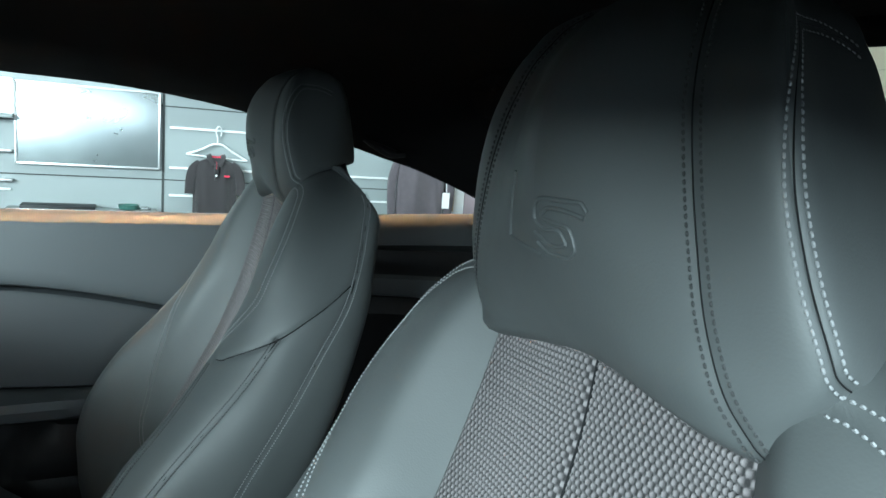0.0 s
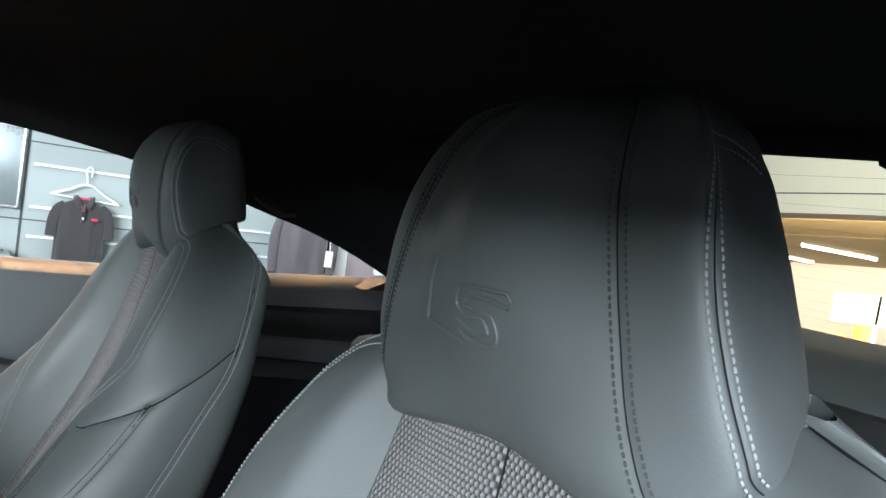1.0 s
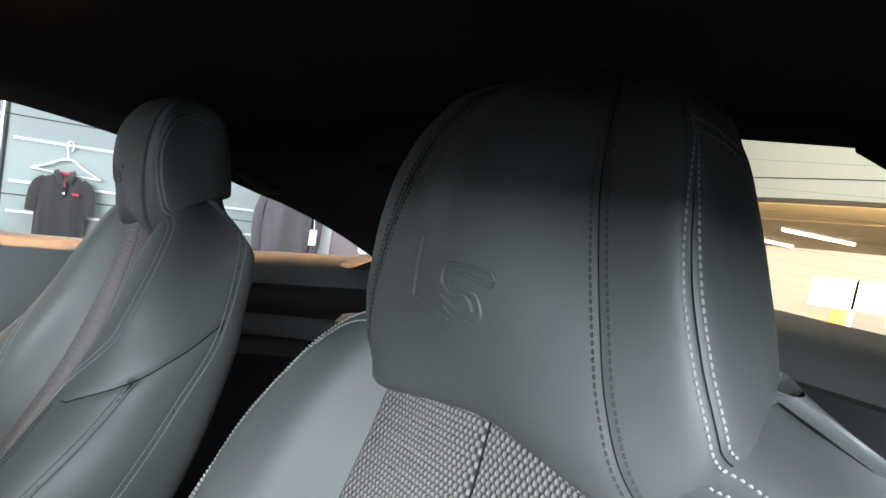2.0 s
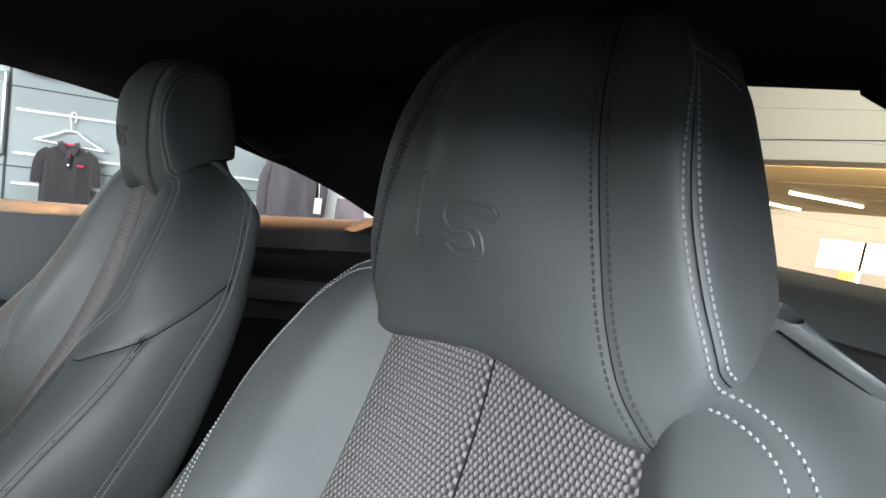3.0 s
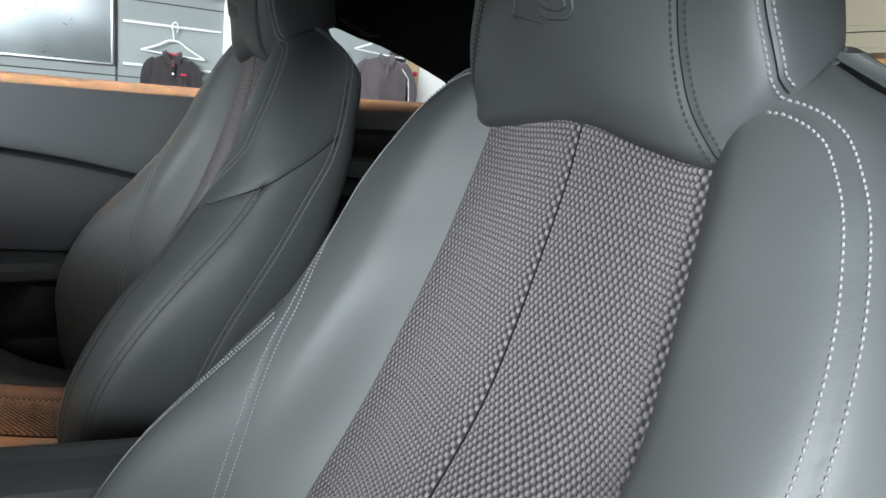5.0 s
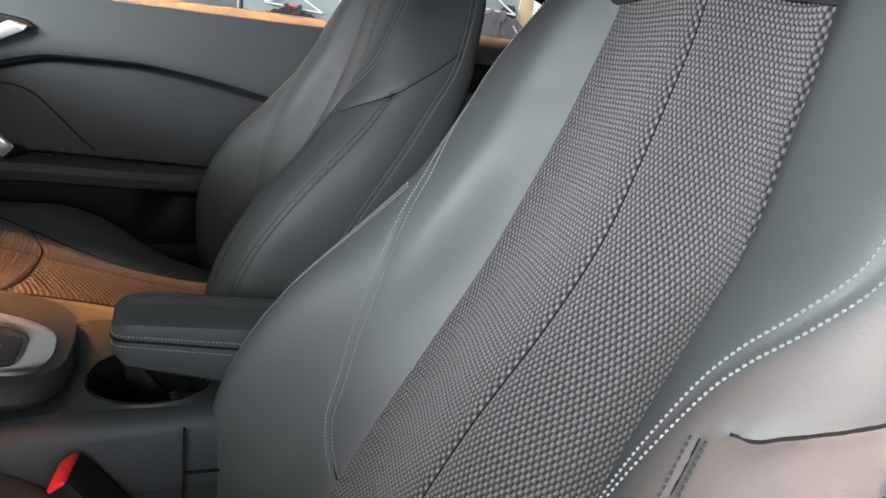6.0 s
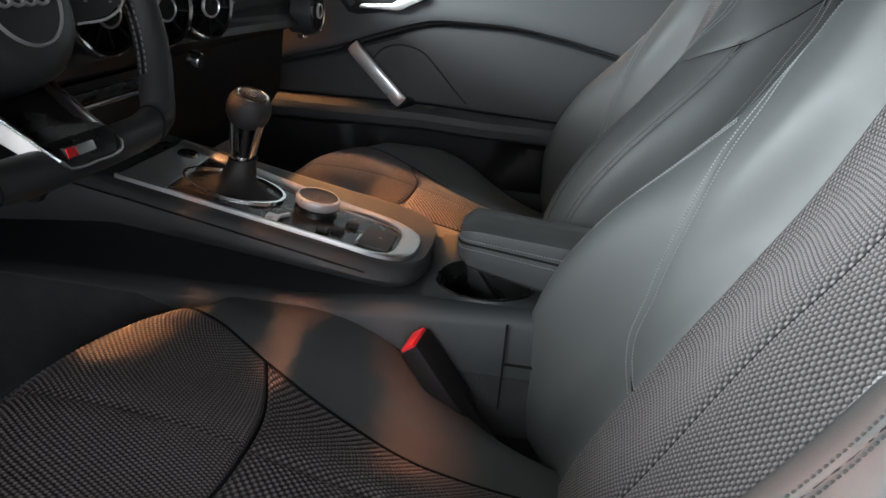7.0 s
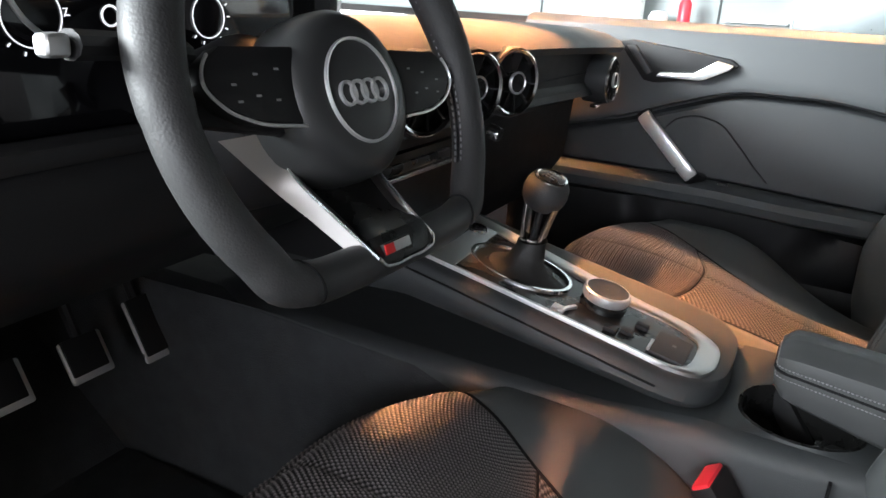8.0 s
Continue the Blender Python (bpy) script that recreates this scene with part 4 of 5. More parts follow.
part("bezel_line", tube(smooth_line([(0.03, -0.475, 0.895), (0.03, -0.462, 0.872), (0.03, -0.442, 0.858), (0.03, -0.40, 0.853)], 24), 0.0018, 6), ALU, cluster, "bright bezel line")
for yc, zc, r in ((-0.305, 0.8725, 0.0155), (-0.447, 0.874, 0.019)):
    m = pose(0.0128, yc, zc, 0, 90, 0)
    dial = part("dial", lathe([(r, 0), (r + 0.0002, 0.0006), (r + 0.0008, 0.0006), (r + 0.0010, 0)], m, 48), GLOW, cluster, "white dial ring")
    for k in range(11):
        a = radians(k * 27 - 135)
        part("tick", rbox((-0.0005, r + 0.0036, 0), (0.0005, r + 0.0062, 0.0006), 0, m=m @ Matrix.Rotation(a, 4, "Z")), GLOW, dial)
part("small_ring", lathe([(0.0058, 0), (0.006, 0.0006), (0.0072, 0.0006), (0.0074, 0)], pose(0.0128, -0.392, 0.8735, 0, 90, 0), 32), GLOW, cluster)


def lettering(text, size, m, mat, parent, name="lettering"):
    """Flat letters in Blender's own font, as a mesh under parent."""
    cu = bpy.data.curves.new(name, "FONT")
    cu.body, cu.size, cu.extrude, cu.align_x, cu.align_y = text, size, 0.0003, "CENTER", "CENTER"
    ob = bpy.data.objects.new(name, cu)
    scene.collection.objects.link(ob)
    me = bpy.data.meshes.new_from_object(ob.evaluated_get(bpy.context.evaluated_depsgraph_get()))
    bpy.data.objects.remove(ob)
    v = [tuple(x.co) for x in me.vertices]
    f = [tuple(p.vertices) for p in me.polygons]
    bpy.data.meshes.remove(me)
    return part(name, moved((np.array(v), f), m), mat, parent)


lettering("7", 0.008, Matrix.Translation((0.0134, -0.425, 0.8755)) @ Euler((radians(90), 0, radians(90))).to_matrix().to_4x4(), GLOW, cluster)

# ---- steering wheel ----
wheel = thing("steering_wheel", (0.15, -0.3135, 0.80), "flat-bottomed black leather steering wheel with aluminium spokes", "steering wheel")
RAKE = radians(21)
WM = Matrix.Translation((0.154, -0.3135, 0.833)) @ Matrix.Rotation(radians(-2.5), 4, "Z") @ Matrix(((0, -math.sin(RAKE), math.cos(RAKE), 0), (1, 0, 0, 0), (0, math.cos(RAKE), math.sin(RAKE), 0), (0, 0, 0, 1)))
RR = 0.1512


def on_wheel(p):
    a = np.array(WM)
    p = np.asarray(p, float)
    return p @ a[:3, :3].T + a[:3, 3]


def rim_line(n=160):
    """The flat-bottomed outline in the wheel's own plane: right, up."""
    pts = [(RR * math.cos(radians(t)), RR * math.sin(radians(t))) for t in np.linspace(-36, 216, 90)]
    low_ = [(0.110, -0.1075), (0.090, -0.1145), (0.052, -0.1175), (0.0, -0.118)]
    pts += [(-x, y) for x, y in low_] + low_[::-1][1:]
    pts.append(pts[0])
    return smooth_line([(x, y, 0) for x, y in pts], n)[:-1]


rl = rim_line()
ang = np.degrees(np.arctan2(rl[:, 1], rl[:, 0]))
rad = 0.0146 + 0.0022 * np.exp(-((np.abs(ang - 20) / 18) ** 2)) + 0.0022 * np.exp(-((np.abs(ang - 160) / 18) ** 2))


def rim_part(sel):
    idx = np.where(sel)[0]
    cut = np.where(np.diff(idx) > 1)[0]
    if len(cut):
        idx = np.r_[idx[cut[0] + 1:], idx[: cut[0] + 1]]
    return moved(tube(rl[idx], rad[idx], 18), WM)


low = rl[:, 1] < -0.10
part("rim", rim_part(~low | (np.abs(rl[:, 0]) > 0.092)), RIM_LEATHER, wheel, "perforated black leather rim")
part("rim_base", rim_part(low & (np.abs(rl[:, 0]) < 0.10)), BASE_LEATHER, wheel, "smooth black leather lower rim")
for s in (-1, 1):
    part("rim_joint", moved(tube([(s * 0.0925 + 0.0155 * math.cos(q) * 0.25 * s, -0.1135 + 0.0157 * math.cos(q), 0.0157 * math.sin(q)) for q in np.linspace(0, 2 * math.pi, 25)[:-1]], 0.0009, 6, closed=True), WM), SEAM, wheel)
for a0, a1 in ((-32, 62), (118, 212)):
    t = np.radians(np.linspace(a0, a1, 46))
    nn = on_wheel(np.stack([-np.cos(t), -np.sin(t), 0.1 + 0 * t], -1)) - on_wheel(np.zeros((len(t), 3)))
    part("seam", tube(on_wheel(np.stack([(RR - 0.0143) * np.cos(t), (RR - 0.0143) * np.sin(t), -0.001 + 0 * t], -1)), 0.0012, 6), SEAM, wheel)
    for side in (-1, 1):
        r_ = RR - 0.0146 + 0.0003 * side
        off = on_wheel(np.stack([r_ * np.cos(t), r_ * np.sin(t), -0.001 + 0.0028 * side + 0 * t], -1))
        part("stitching", dashes(off, nn, 0.0058, 0.0045, 0.0014, 0.0012), THREAD, wheel)
HM = WM @ Matrix.Translation((-0.003, -0.004, 0.0))
airbag = part("airbag_cover", moved(lathe([(0.0005, 0.0145), (0.030, 0.0145), (0.044, 0.0132), (0.053, 0.0098), (0.0588, 0.002), (0.0608, -0.012), (0.0612, -0.034), (0.052, -0.055)], None, 56), HM), BASE_LEATHER, wheel, "round padded airbag cover")
part("ring", moved(lathe([(0.0345, 0.0142), (0.0349, 0.0160), (0.0362, 0.0162), (0.0368, 0.0138)], None, 56), HM), SATIN, airbag, "thin chrome ring")
for k in range(4):
    part("emblem_ring", moved(lathe([(0.0066, 0.0146), (0.0068, 0.0168), (0.0086, 0.0168), (0.0088, 0.0146)], None, 32), HM @ Matrix.Translation((-0.0174 + 0.0116 * k, -0.001, 0))), SATIN, airbag, "plain silver ring")
PM = WM @ Matrix.Rotation(radians(-3.4), 4, "Z")
for s in (1, -1):
    pad = part("switch_pad", moved(prism([(s * 0.050, 0.028), (s * 0.110, 0.027), (s * 0.123, 0.018), (s * 0.127, 0.006), (s * 0.117, -0.008), (s * 0.098, -0.017), (s * 0.052, -0.023)], "z", -0.012, 0.005, 0.003), PM), DARK_PLASTIC, wheel, "black switch pad with small white marks")
    part("chrome_edge", moved(tube(smooth_line([(s * 0.120, 0.0215, 0.005), (s * 0.1255, 0.014, 0.005), (s * 0.1275, 0.006, 0.005), (s * 0.117, -0.0088, 0.005), (s * 0.098, -0.0178, 0.005), (s * 0.054, -0.0236, 0.005)], 40), 0.0012, 6), PM), SATIN, pad)
    for u, v in ((0.070, 0.013), (0.088, 0.010), (0.106, 0.004), (0.074, -0.006), (0.089, -0.003), (0.104, -0.006)):
        part("mark", moved(rbox((s * u - 0.0018, v - 0.0007, 0.0042), (s * u + 0.0018, v + 0.0007, 0.0054), 0), PM), MARK, pad)
    part("spoke_arm", moved(prism([(s * 0.05, 0.022), (s * 0.140, 0.016), (s * 0.144, -0.004), (s * 0.05, -0.024)], "z", -0.020, -0.010, 0.003), WM), DARK_PLASTIC, wheel)
    # lower blade: its broad face looks sideways
    fr = smooth_line([(-0.058, -0.016, -0.031), (-0.047, -0.050, -0.028), (-0.041, -0.085, -0.006), (-0.038, -0.116, 0.0165)], 24)
    bk = smooth_line([(-0.081, -0.014, -0.052), (-0.062, -0.052, -0.048), (-0.054, -0.078, -0.034), (-0.047, -0.101, -0.018)], 24)
    bk = bk + (fr - bk) * np.interp(np.linspace(0, 1, 24), [0, 0.35, 0.7, 1], [0.0, 0.26, 0.40, 0.42])[:, None]
    if s > 0:
        fr, bk = [np.stack([-0.010 - q[:, 0], q[:, 1], q[:, 2]], -1) for q in (fr, bk)]
    inn = np.array([s * -0.005, 0, 0.0])
    mid = 0.5 * (fr + bk) + np.array([0, 0, -0.002])
    part("lower_spoke", moved(sheet(np.array([fr, mid, bk, bk + inn, mid + inn, fr + inn]), close_u=True), WM), SPOKE_ALU, wheel, "brushed aluminium lower spoke")
    part("spoke_edge", moved(tube(fr + np.array([0, 0, 0.0008]), 0.0016, 6), WM), CHROME, wheel)
plate = part("badge_plate", moved(sheet(np.array([[(-0.050, -0.040, -0.040), (0.040, -0.040, -0.040)], [(-0.043, -0.060, -0.034), (0.033, -0.060, -0.034)], [(-0.038, -0.090, -0.012), (0.028, -0.090, -0.012)], [(-0.038, -0.102, 0.012), (0.026, -0.102, 0.012)], [(-0.038, -0.114, 0.0165), (0.028, -0.114, 0.0165)], [(-0.034, -0.1225, 0.0165), (0.024, -0.1225, 0.0165)]])), WM), GLOSS, wheel, "gloss black lower spoke cover")
part("lower_edge", moved(tube(smooth_line([(-0.038, -0.116, 0.0175), (-0.0345, -0.1215, 0.0175), (-0.027, -0.1233, 0.0175), (-0.005, -0.1237, 0.0175), (0.017, -0.1233, 0.0175), (0.0245, -0.1215, 0.0175), (0.028, -0.116, 0.0175)], 30), 0.0016, 6), WM), CHROME, wheel)
part("badge", moved(rbox((-0.031, -0.1165, 0.013), (0.000, -0.1080, 0.0176), 0.0008), WM), DARK_PLASTIC, plate, "small red and silver plain badge")
part("red_field", moved(rbox((-0.0305, -0.1158, 0.014), (-0.020, -0.1088, 0.0184), 0.0006), WM), BADGE_RED, plate)
part("silver_field", moved(rbox((-0.0195, -0.1158, 0.014), (-0.001, -0.1088, 0.0182), 0.0006), WM), ALU, plate)
part("shaft_cover", moved(lathe([(0.050, -0.045), (0.052, -0.07), (0.066, -0.09), (0.066, -0.15)], None, 36), WM), DARK_PLASTIC, wheel)
stalk = thing("indicator_stalk", (0.10, -0.44, 0.85), "black indicator stalk with a bright end cap", "stalk")
part("arm", tube(smooth_line([(0.09, -0.40, 0.855), (0.11, -0.46, 0.864), (0.12, -0.497, 0.867)], 10), [0.008] * 10, 10), DARK_PLASTIC, stalk)
part("end_cap", rbox((0.113, -0.512, 0.861), (0.125, -0.498, 0.873), 0.004, 3), ALU, stalk, "satin end cap")

# ---- pedals ----


def pedal(y, x, z, w, h, label):
    p = thing("pedal", (x, y, z), label, "pedal", "pedals")
    m = pose(x, y, z, 0, -28, 0)
    pad = part("pad", rbox((-0.006, -w / 2, -h / 2), (0.0, w / 2, h / 2), 0.004, m=m), SATIN, p)
    part("rubber", rbox((-0.002, -w / 2 + 0.003, -h / 2 + 0.009), (0.0035, w / 2 - 0.007, h / 2 + 0.001), 0.002, m=m), DARK_PLASTIC, p, "black rubber insert")
    part("lever", tube([(x - 0.008, y, z), (x - 0.05, y, z + 0.09), (x - 0.10, y, z + 0.22)], 0.007, 8), DARK_PLASTIC, p)
    return p


pedal(-0.243, -0.30, 0.446, 0.058, 0.056, "aluminium brake pedal with a black rubber insert")
pedal(-0.150, -0.30, 0.448, 0.044, 0.090, "tall aluminium accelerator pedal with a rubber insert")
pedal(-0.348, -0.30, 0.452, 0.058, 0.056, "aluminium clutch pedal with a black rubber insert")
mat_ = thing("floor_mat", (-0.1, -0.36, 0.215), "black carpet floor mat in the driver's footwell", "floor mat")
part("mat", rbox((-0.36, -0.58, 0.216), (0.10, -0.15, 0.226), 0.004), CARPET, mat_)

# ---- centre console ----
console = thing("centre_console", (0.2, 0.0, 0.22), "black centre console with an aluminium frame", "console")


def deck(x):
    return 0.628 - 0.197 * (np.asarray(x, float) - 0.07)


def side_loft(rows, x):
    """A closed skin from left to right; rows: functions of x giving y and z."""
    half = [np.stack([x, -y(x), z(x)], -1) for y, z in rows]
    other = [np.stack([x, y(x), z(x)], -1) for y, z in rows[::-1]]
    return np.array(half + other)


cx = np.r_[np.linspace(-0.30, 0.37, 40), np.linspace(0.375, 0.418, 24)]
nose = lambda x: np.clip(1 - ((x - 0.345) / 0.073).clip(0, 1) ** 3, 0.0001, 1) ** (1 / 3)
lowz = lambda x: np.interp(x, [-0.3, -0.07, 0.073, 0.204, 0.332, 0.395, 0.43], [0.555, 0.567, 0.580, 0.564, 0.547, 0.538, 0.536])
top = side_loft([
    (lambda x: 0.06 * nose(x), lambda x: lowz(x) - 0.006),
    (lambda x: (0.10 + 0.02 * np.clip(-x, 0, 1)) * nose(x), lambda x: lowz(x)),
    (lambda x: (0.106 + 0.03 * np.clip(0.1 - x, 0, 1)) * nose(x), lambda x: lowz(x) * 0.6 + (deck(x) - 0.004) * 0.4),
    (lambda x: (0.098 + 0.03 * np.clip(0.1 - x, 0, 1)) * nose(x), lambda x: deck(x) - 0.007),
    (lambda x: 0.090 * nose(x), lambda x: deck(x) - 0.002),
    (lambda x: 0.084 * nose(x), lambda x: deck(x) - 0.002),
], cx)
part("upper_body", sheet(top, close_u=True), PLASTIC, console, sharp=60)
gx = np.linspace(-0.25, 0.36, 40)
part("side_groove", tube(np.stack([gx, -(0.1035 + 0.03 * np.clip(0.1 - gx, 0, 1)) * nose(gx), deck(gx) - 0.013], -1), 0.0011, 6), SEAM, console)
rx = np.linspace(-0.60, 0.62, 60)
flare = lambda x: 0.06 * np.clip(0.05 - x, 0, 1)
BASE_ROWS = [
    (lambda x: 0.118 + flare(x), lambda x: 0 * x + 0.215),
    (lambda x: 0.116 + flare(x), lambda x: 0 * x + 0.46),
    (lambda x: 0.113 + flare(x), lambda x: np.interp(x, [-0.6, 0.3, 0.62], [0.49, 0.505, 0.522])),
    (lambda x: 0.106 + flare(x), lambda x: np.interp(x, [-0.6, 0.3, 0.40, 0.62], [0.505, 0.516, 0.527, 0.534])),
    (lambda x: 0.090 + 0 * x, lambda x: np.interp(x, [-0.6, 0.3, 0.40, 0.62], [0.505, 0.518, 0.531, 0.5345])),
]
seam_x = [0.62, 0.24, 0.10, -0.16, -0.22]
for r0, r1, skin, name in ((0, 2, CARPET, "tunnel_carpet"), (1, 5, CARPET, "tunnel_carpet"), (1, 5, PLASTIC, "lower_side")):
    left_skin = []
    for k in range(r0, r1):
        rx = np.linspace(seam_x[k], 0.62, 60) if skin is PLASTIC else np.linspace(-0.60, 0.62 if r0 == 0 else seam_x[k], 60)
        left_skin.append(np.stack([rx, -BASE_ROWS[k][0](rx), BASE_ROWS[k][1](rx)], -1))
    left_skin = np.array(left_skin)
    part(name, sheet(left_skin), skin, console, sharp=60)
    part(name, mirror_y(sheet(left_skin)), skin, console, sharp=60)
fx = np.linspace(-0.60, 0.424, 30)
fz = np.interp(fx, [-0.6, 0.3, 0.40, 0.62], [0.505, 0.518, 0.531, 0.5345])
part("lower_top", sheet(np.array([np.stack([fx, -0.0905 + 0 * fx, fz], -1), np.stack([fx, 0.0905 + 0 * fx, fz], -1)])), PLASTIC, console)
part("joint", join(rbox((0.517, -0.1185, 0.42), (0.5195, -0.112, 0.522), 0), rbox((0.5195, -0.1172, 0.4745), (0.62, -0.113, 0.477), 0)), SEAM, console)
part("rear_deck", rbox((0.546, -0.091, 0.50), (0.86, 0.091, 0.532), 0.006), PLASTIC, console)
a = np.linspace(0, 2 * np.pi, 40, endpoint=False)
ring = lambda k, z, e=0.0: np.stack([0.488 + (0.056 * k) * np.cos(a), -0.040 + (0.053 * k) * np.sign(np.sin(a)) * np.abs(np.sin(a)) ** 0.8, z + 0 * a], -1)
part("cup_holder", sheet(np.array([ring(1.02, 0.537), ring(0.98, 0.5385), ring(0.94, 0.535), ring(0.90, 0.50), ring(0.88, 0.47), ring(0.02, 0.469)]), close_v=True), GLOSS, console, "gloss black cup holder well")
deck_fill = np.array([np.stack([0.488 + np.sign(np.cos(a)) * np.minimum(np.abs(np.cos(a)) * 1.5, 1) * 0.068, np.sign(np.sin(a)) * np.minimum(np.abs(np.sin(a)) * 1.5, 1) * 0.0945, 0.5342 + 0 * a], -1), ring(1.01, 0.5372)])
part("cup_surround", sheet(deck_fill, close_v=True), PLASTIC, console)
part("cup_clip", rbox((0.505, -0.062, 0.5), (0.53, -0.03, 0.512), 0.003, m=None), GLOSS, console)

# aluminium frame and black deck
OUT = [(0.07, -0.084), (0.20, -0.084), (0.33, -0.084), (0.372, -0.083), (0.392, -0.074), (0.402, -0.055), (0.405, -0.02), (0.400, 0.004), (0.385, 0.018), (0.30, 0.036), (0.20, 0.055), (0.11, 0.073), (0.07, 0.080)]
INN = [(0.07, -0.0785), (0.20, -0.0785), (0.33, -0.0785), (0.366, -0.077), (0.377, -0.070), (0.382, -0.054), (0.383, -0.022), (0.380, -0.006), (0.368, 0.003), (0.29, 0.014), (0.20, 0.030), (0.11, 0.052), (0.07, 0.062)]
o, i_ = smooth_line(OUT, 60), smooth_line(INN, 60)
lift = lambda p, h: np.stack([p[:, 0], p[:, 1], deck(p[:, 0]) + h], -1)
part("frame", sheet(np.array([lift(o, -0.004), lift(o, 0.0015), lift(o * 0.85 + i_ * 0.15, 0.0028), lift(o * 0.2 + i_ * 0.8, 0.0028), lift(i_, 0.001), lift(i_, -0.004)])), ALU, console, "brushed aluminium console frame")
dx = np.linspace(0.05, 0.384, 30)
yl = np.interp(dx, i_[:25, 0], i_[:25, 1])
yr = np.interp(dx, i_[::-1][:28, 0], i_[::-1][:28, 1])
part("deck_panel", sheet(np.array([np.stack([dx, yl, deck(dx) - 0.001], -1), np.stack([dx, yr, deck(dx) - 0.001], -1)])), GLOSS, console, "gloss black deck panel")
part("front_tray", sheet(np.array([[(-0.1, -0.085, 0.64), (-0.1, 0.08, 0.64)], [(0.07, -0.085, 0.6275), (0.07, 0.08, 0.6275)]])), DARK_PLASTIC, console)
plate_geo = prism([(0.072, -0.078), (0.125, -0.078), (0.118, 0.048), (0.072, 0.060)], "z", 0.0, 0.002, 0.0006)
plate_geo[0][:, 2] += deck(plate_geo[0][:, 0])
part("front_plate", plate_geo, ALU, console, "brushed aluminium front plate")
tilt = Matrix.Rotation(math.atan(0.197), 4, "Y")


def on_deck(x, y, h=0.0):
    return Matrix.Translation((x, y, float(deck(x)) + h)) @ tilt


mmi = thing("rotary_controller", (0.277, -0.007, 0.575), "chrome-rimmed rotary control knob on the console", "knob")
part("base", lathe([(0.026, -0.002), (0.025, 0.004), (0.022, 0.006), (0.0005, 0.006)], on_deck(0.277, -0.012), 40), GLOSS, mmi)
part("grip", lathe([(0.021, 0.006), (0.0245, 0.0075), (0.0258, 0.0095), (0.0263, 0.0150), (0.0257, 0.0178), (0.0240, 0.0192), (0.0230, 0.0192)], on_deck(0.277, -0.012), 56), SATIN, mmi, "satin silver grip ring")
part("cap", lathe([(0.0234, 0.0188), (0.0220, 0.0182), (0.012, 0.0184), (0.0004, 0.0184)], on_deck(0.277, -0.012), 40), PLASTIC, mmi, "dark touch pad cap")
part("bridge", rbox((-0.026, -0.002, 0.0), (0.004, 0.002, 0.004), 0.001, m=on_deck(0.256, -0.052) @ Matrix.Rotation(radians(62), 4, "Z")), SATIN, mmi)
for k, (x, y) in enumerate(((0.315, -0.05), (0.325, -0.025), (0.30, -0.06), (0.245, -0.068))):
    b = thing("console_button", (x, y, float(deck(x))), "small black console button with silver edge", "button", "console buttons")
    part("button", rbox((-0.007, -0.006, -0.001), (0.007, 0.006, 0.004), 0.0015, m=on_deck(x, y)), SATIN if k == 3 else DARK_PLASTIC, b)
pb = thing("parking_brake_switch", (0.362, -0.045, 0.57), "black parking brake switch set in the console", "switch")
part("plate", rbox((-0.018, -0.026, -0.002), (0.018, 0.026, 0.003), 0.002, m=on_deck(0.360, -0.043)), PLASTIC, pb)
part("edge", rbox((-0.0015, -0.015, 0.0), (0.0015, 0.006, 0.0042), 0.0006, m=on_deck(0.341, -0.052)), ALU, pb)
part("mark", rbox((-0.002, -0.002, 0.002), (0.002, 0.002, 0.0034), 0.0003, m=on_deck(0.362, -0.040)), THREAD, pb)
start = thing("start_button", (0.105, 0.03, 0.62), "round chrome-rimmed start button", "button")
part("button", lathe([(0.012, -0.001), (0.012, 0.006), (0.010, 0.0075), (0.0004, 0.0075)], on_deck(0.098, 0.030), 28), GLOSS, start)
part("rim", lathe([(0.012, 0.0), (0.0135, 0.004), (0.012, 0.0065)], on_deck(0.098, 0.030), 28), CHROME, start)

# gear lever
gear = thing("gear_lever", (0.18, 0.0, 0.60), "six-speed gear lever with leather boot and chrome shaft", "gear lever")
BOOT = material("boot_leather", (0.018, 0.017, 0.0165), 0.6, grain=0.3, grain_size=0.0014, mottling=0.15)
t = np.linspace(0, 1, 16)
aa = np.linspace(0, 2 * np.pi, 36, endpoint=False)
rows = []
for k in t:
    c = np.array([0.178 + 0.006 * k, -0.012 + 0.012 * k, float(deck(0.178)) - 0.004 + 0.036 * k])
    rx_, ry_ = 0.034 * (1 - k) ** 5 + 0.0205 - 0.003 * k, 0.022 * (1 - k) ** 5 + 0.0205 - 0.003 * k
    fold = 1 + 0.10 * (1 - k) * np.cos(4 * aa + 1.0) + 0.05 * (1 - k) * np.cos(7 * aa) + 0.05 * np.sin(9 * k) * np.cos(2 * aa + 3 * k)
    rows.append(np.stack([c[0] + rx_ * fold * np.cos(aa), c[1] + ry_ * fold * np.sin(aa), c[2] - 0.197 * rx_ * np.cos(aa) * (1 - k)], -1))
part("boot", sheet(np.array(rows), close_v=True), BOOT, gear, "creased black leather boot")
ovals = lambda k, h: np.stack([0.178 + 0.062 * k * np.cos(aa), -0.014 + 0.044 * k * np.sin(aa), deck(0.178 + 0.062 * k * np.cos(aa)) + h], -1)
part("boot_ring", sheet(np.array([ovals(1.0, -0.001), ovals(0.99, 0.003), ovals(0.93, 0.003), ovals(0.91, -0.001)]), close_v=True), CHROME, gear, "oval chrome boot ring")
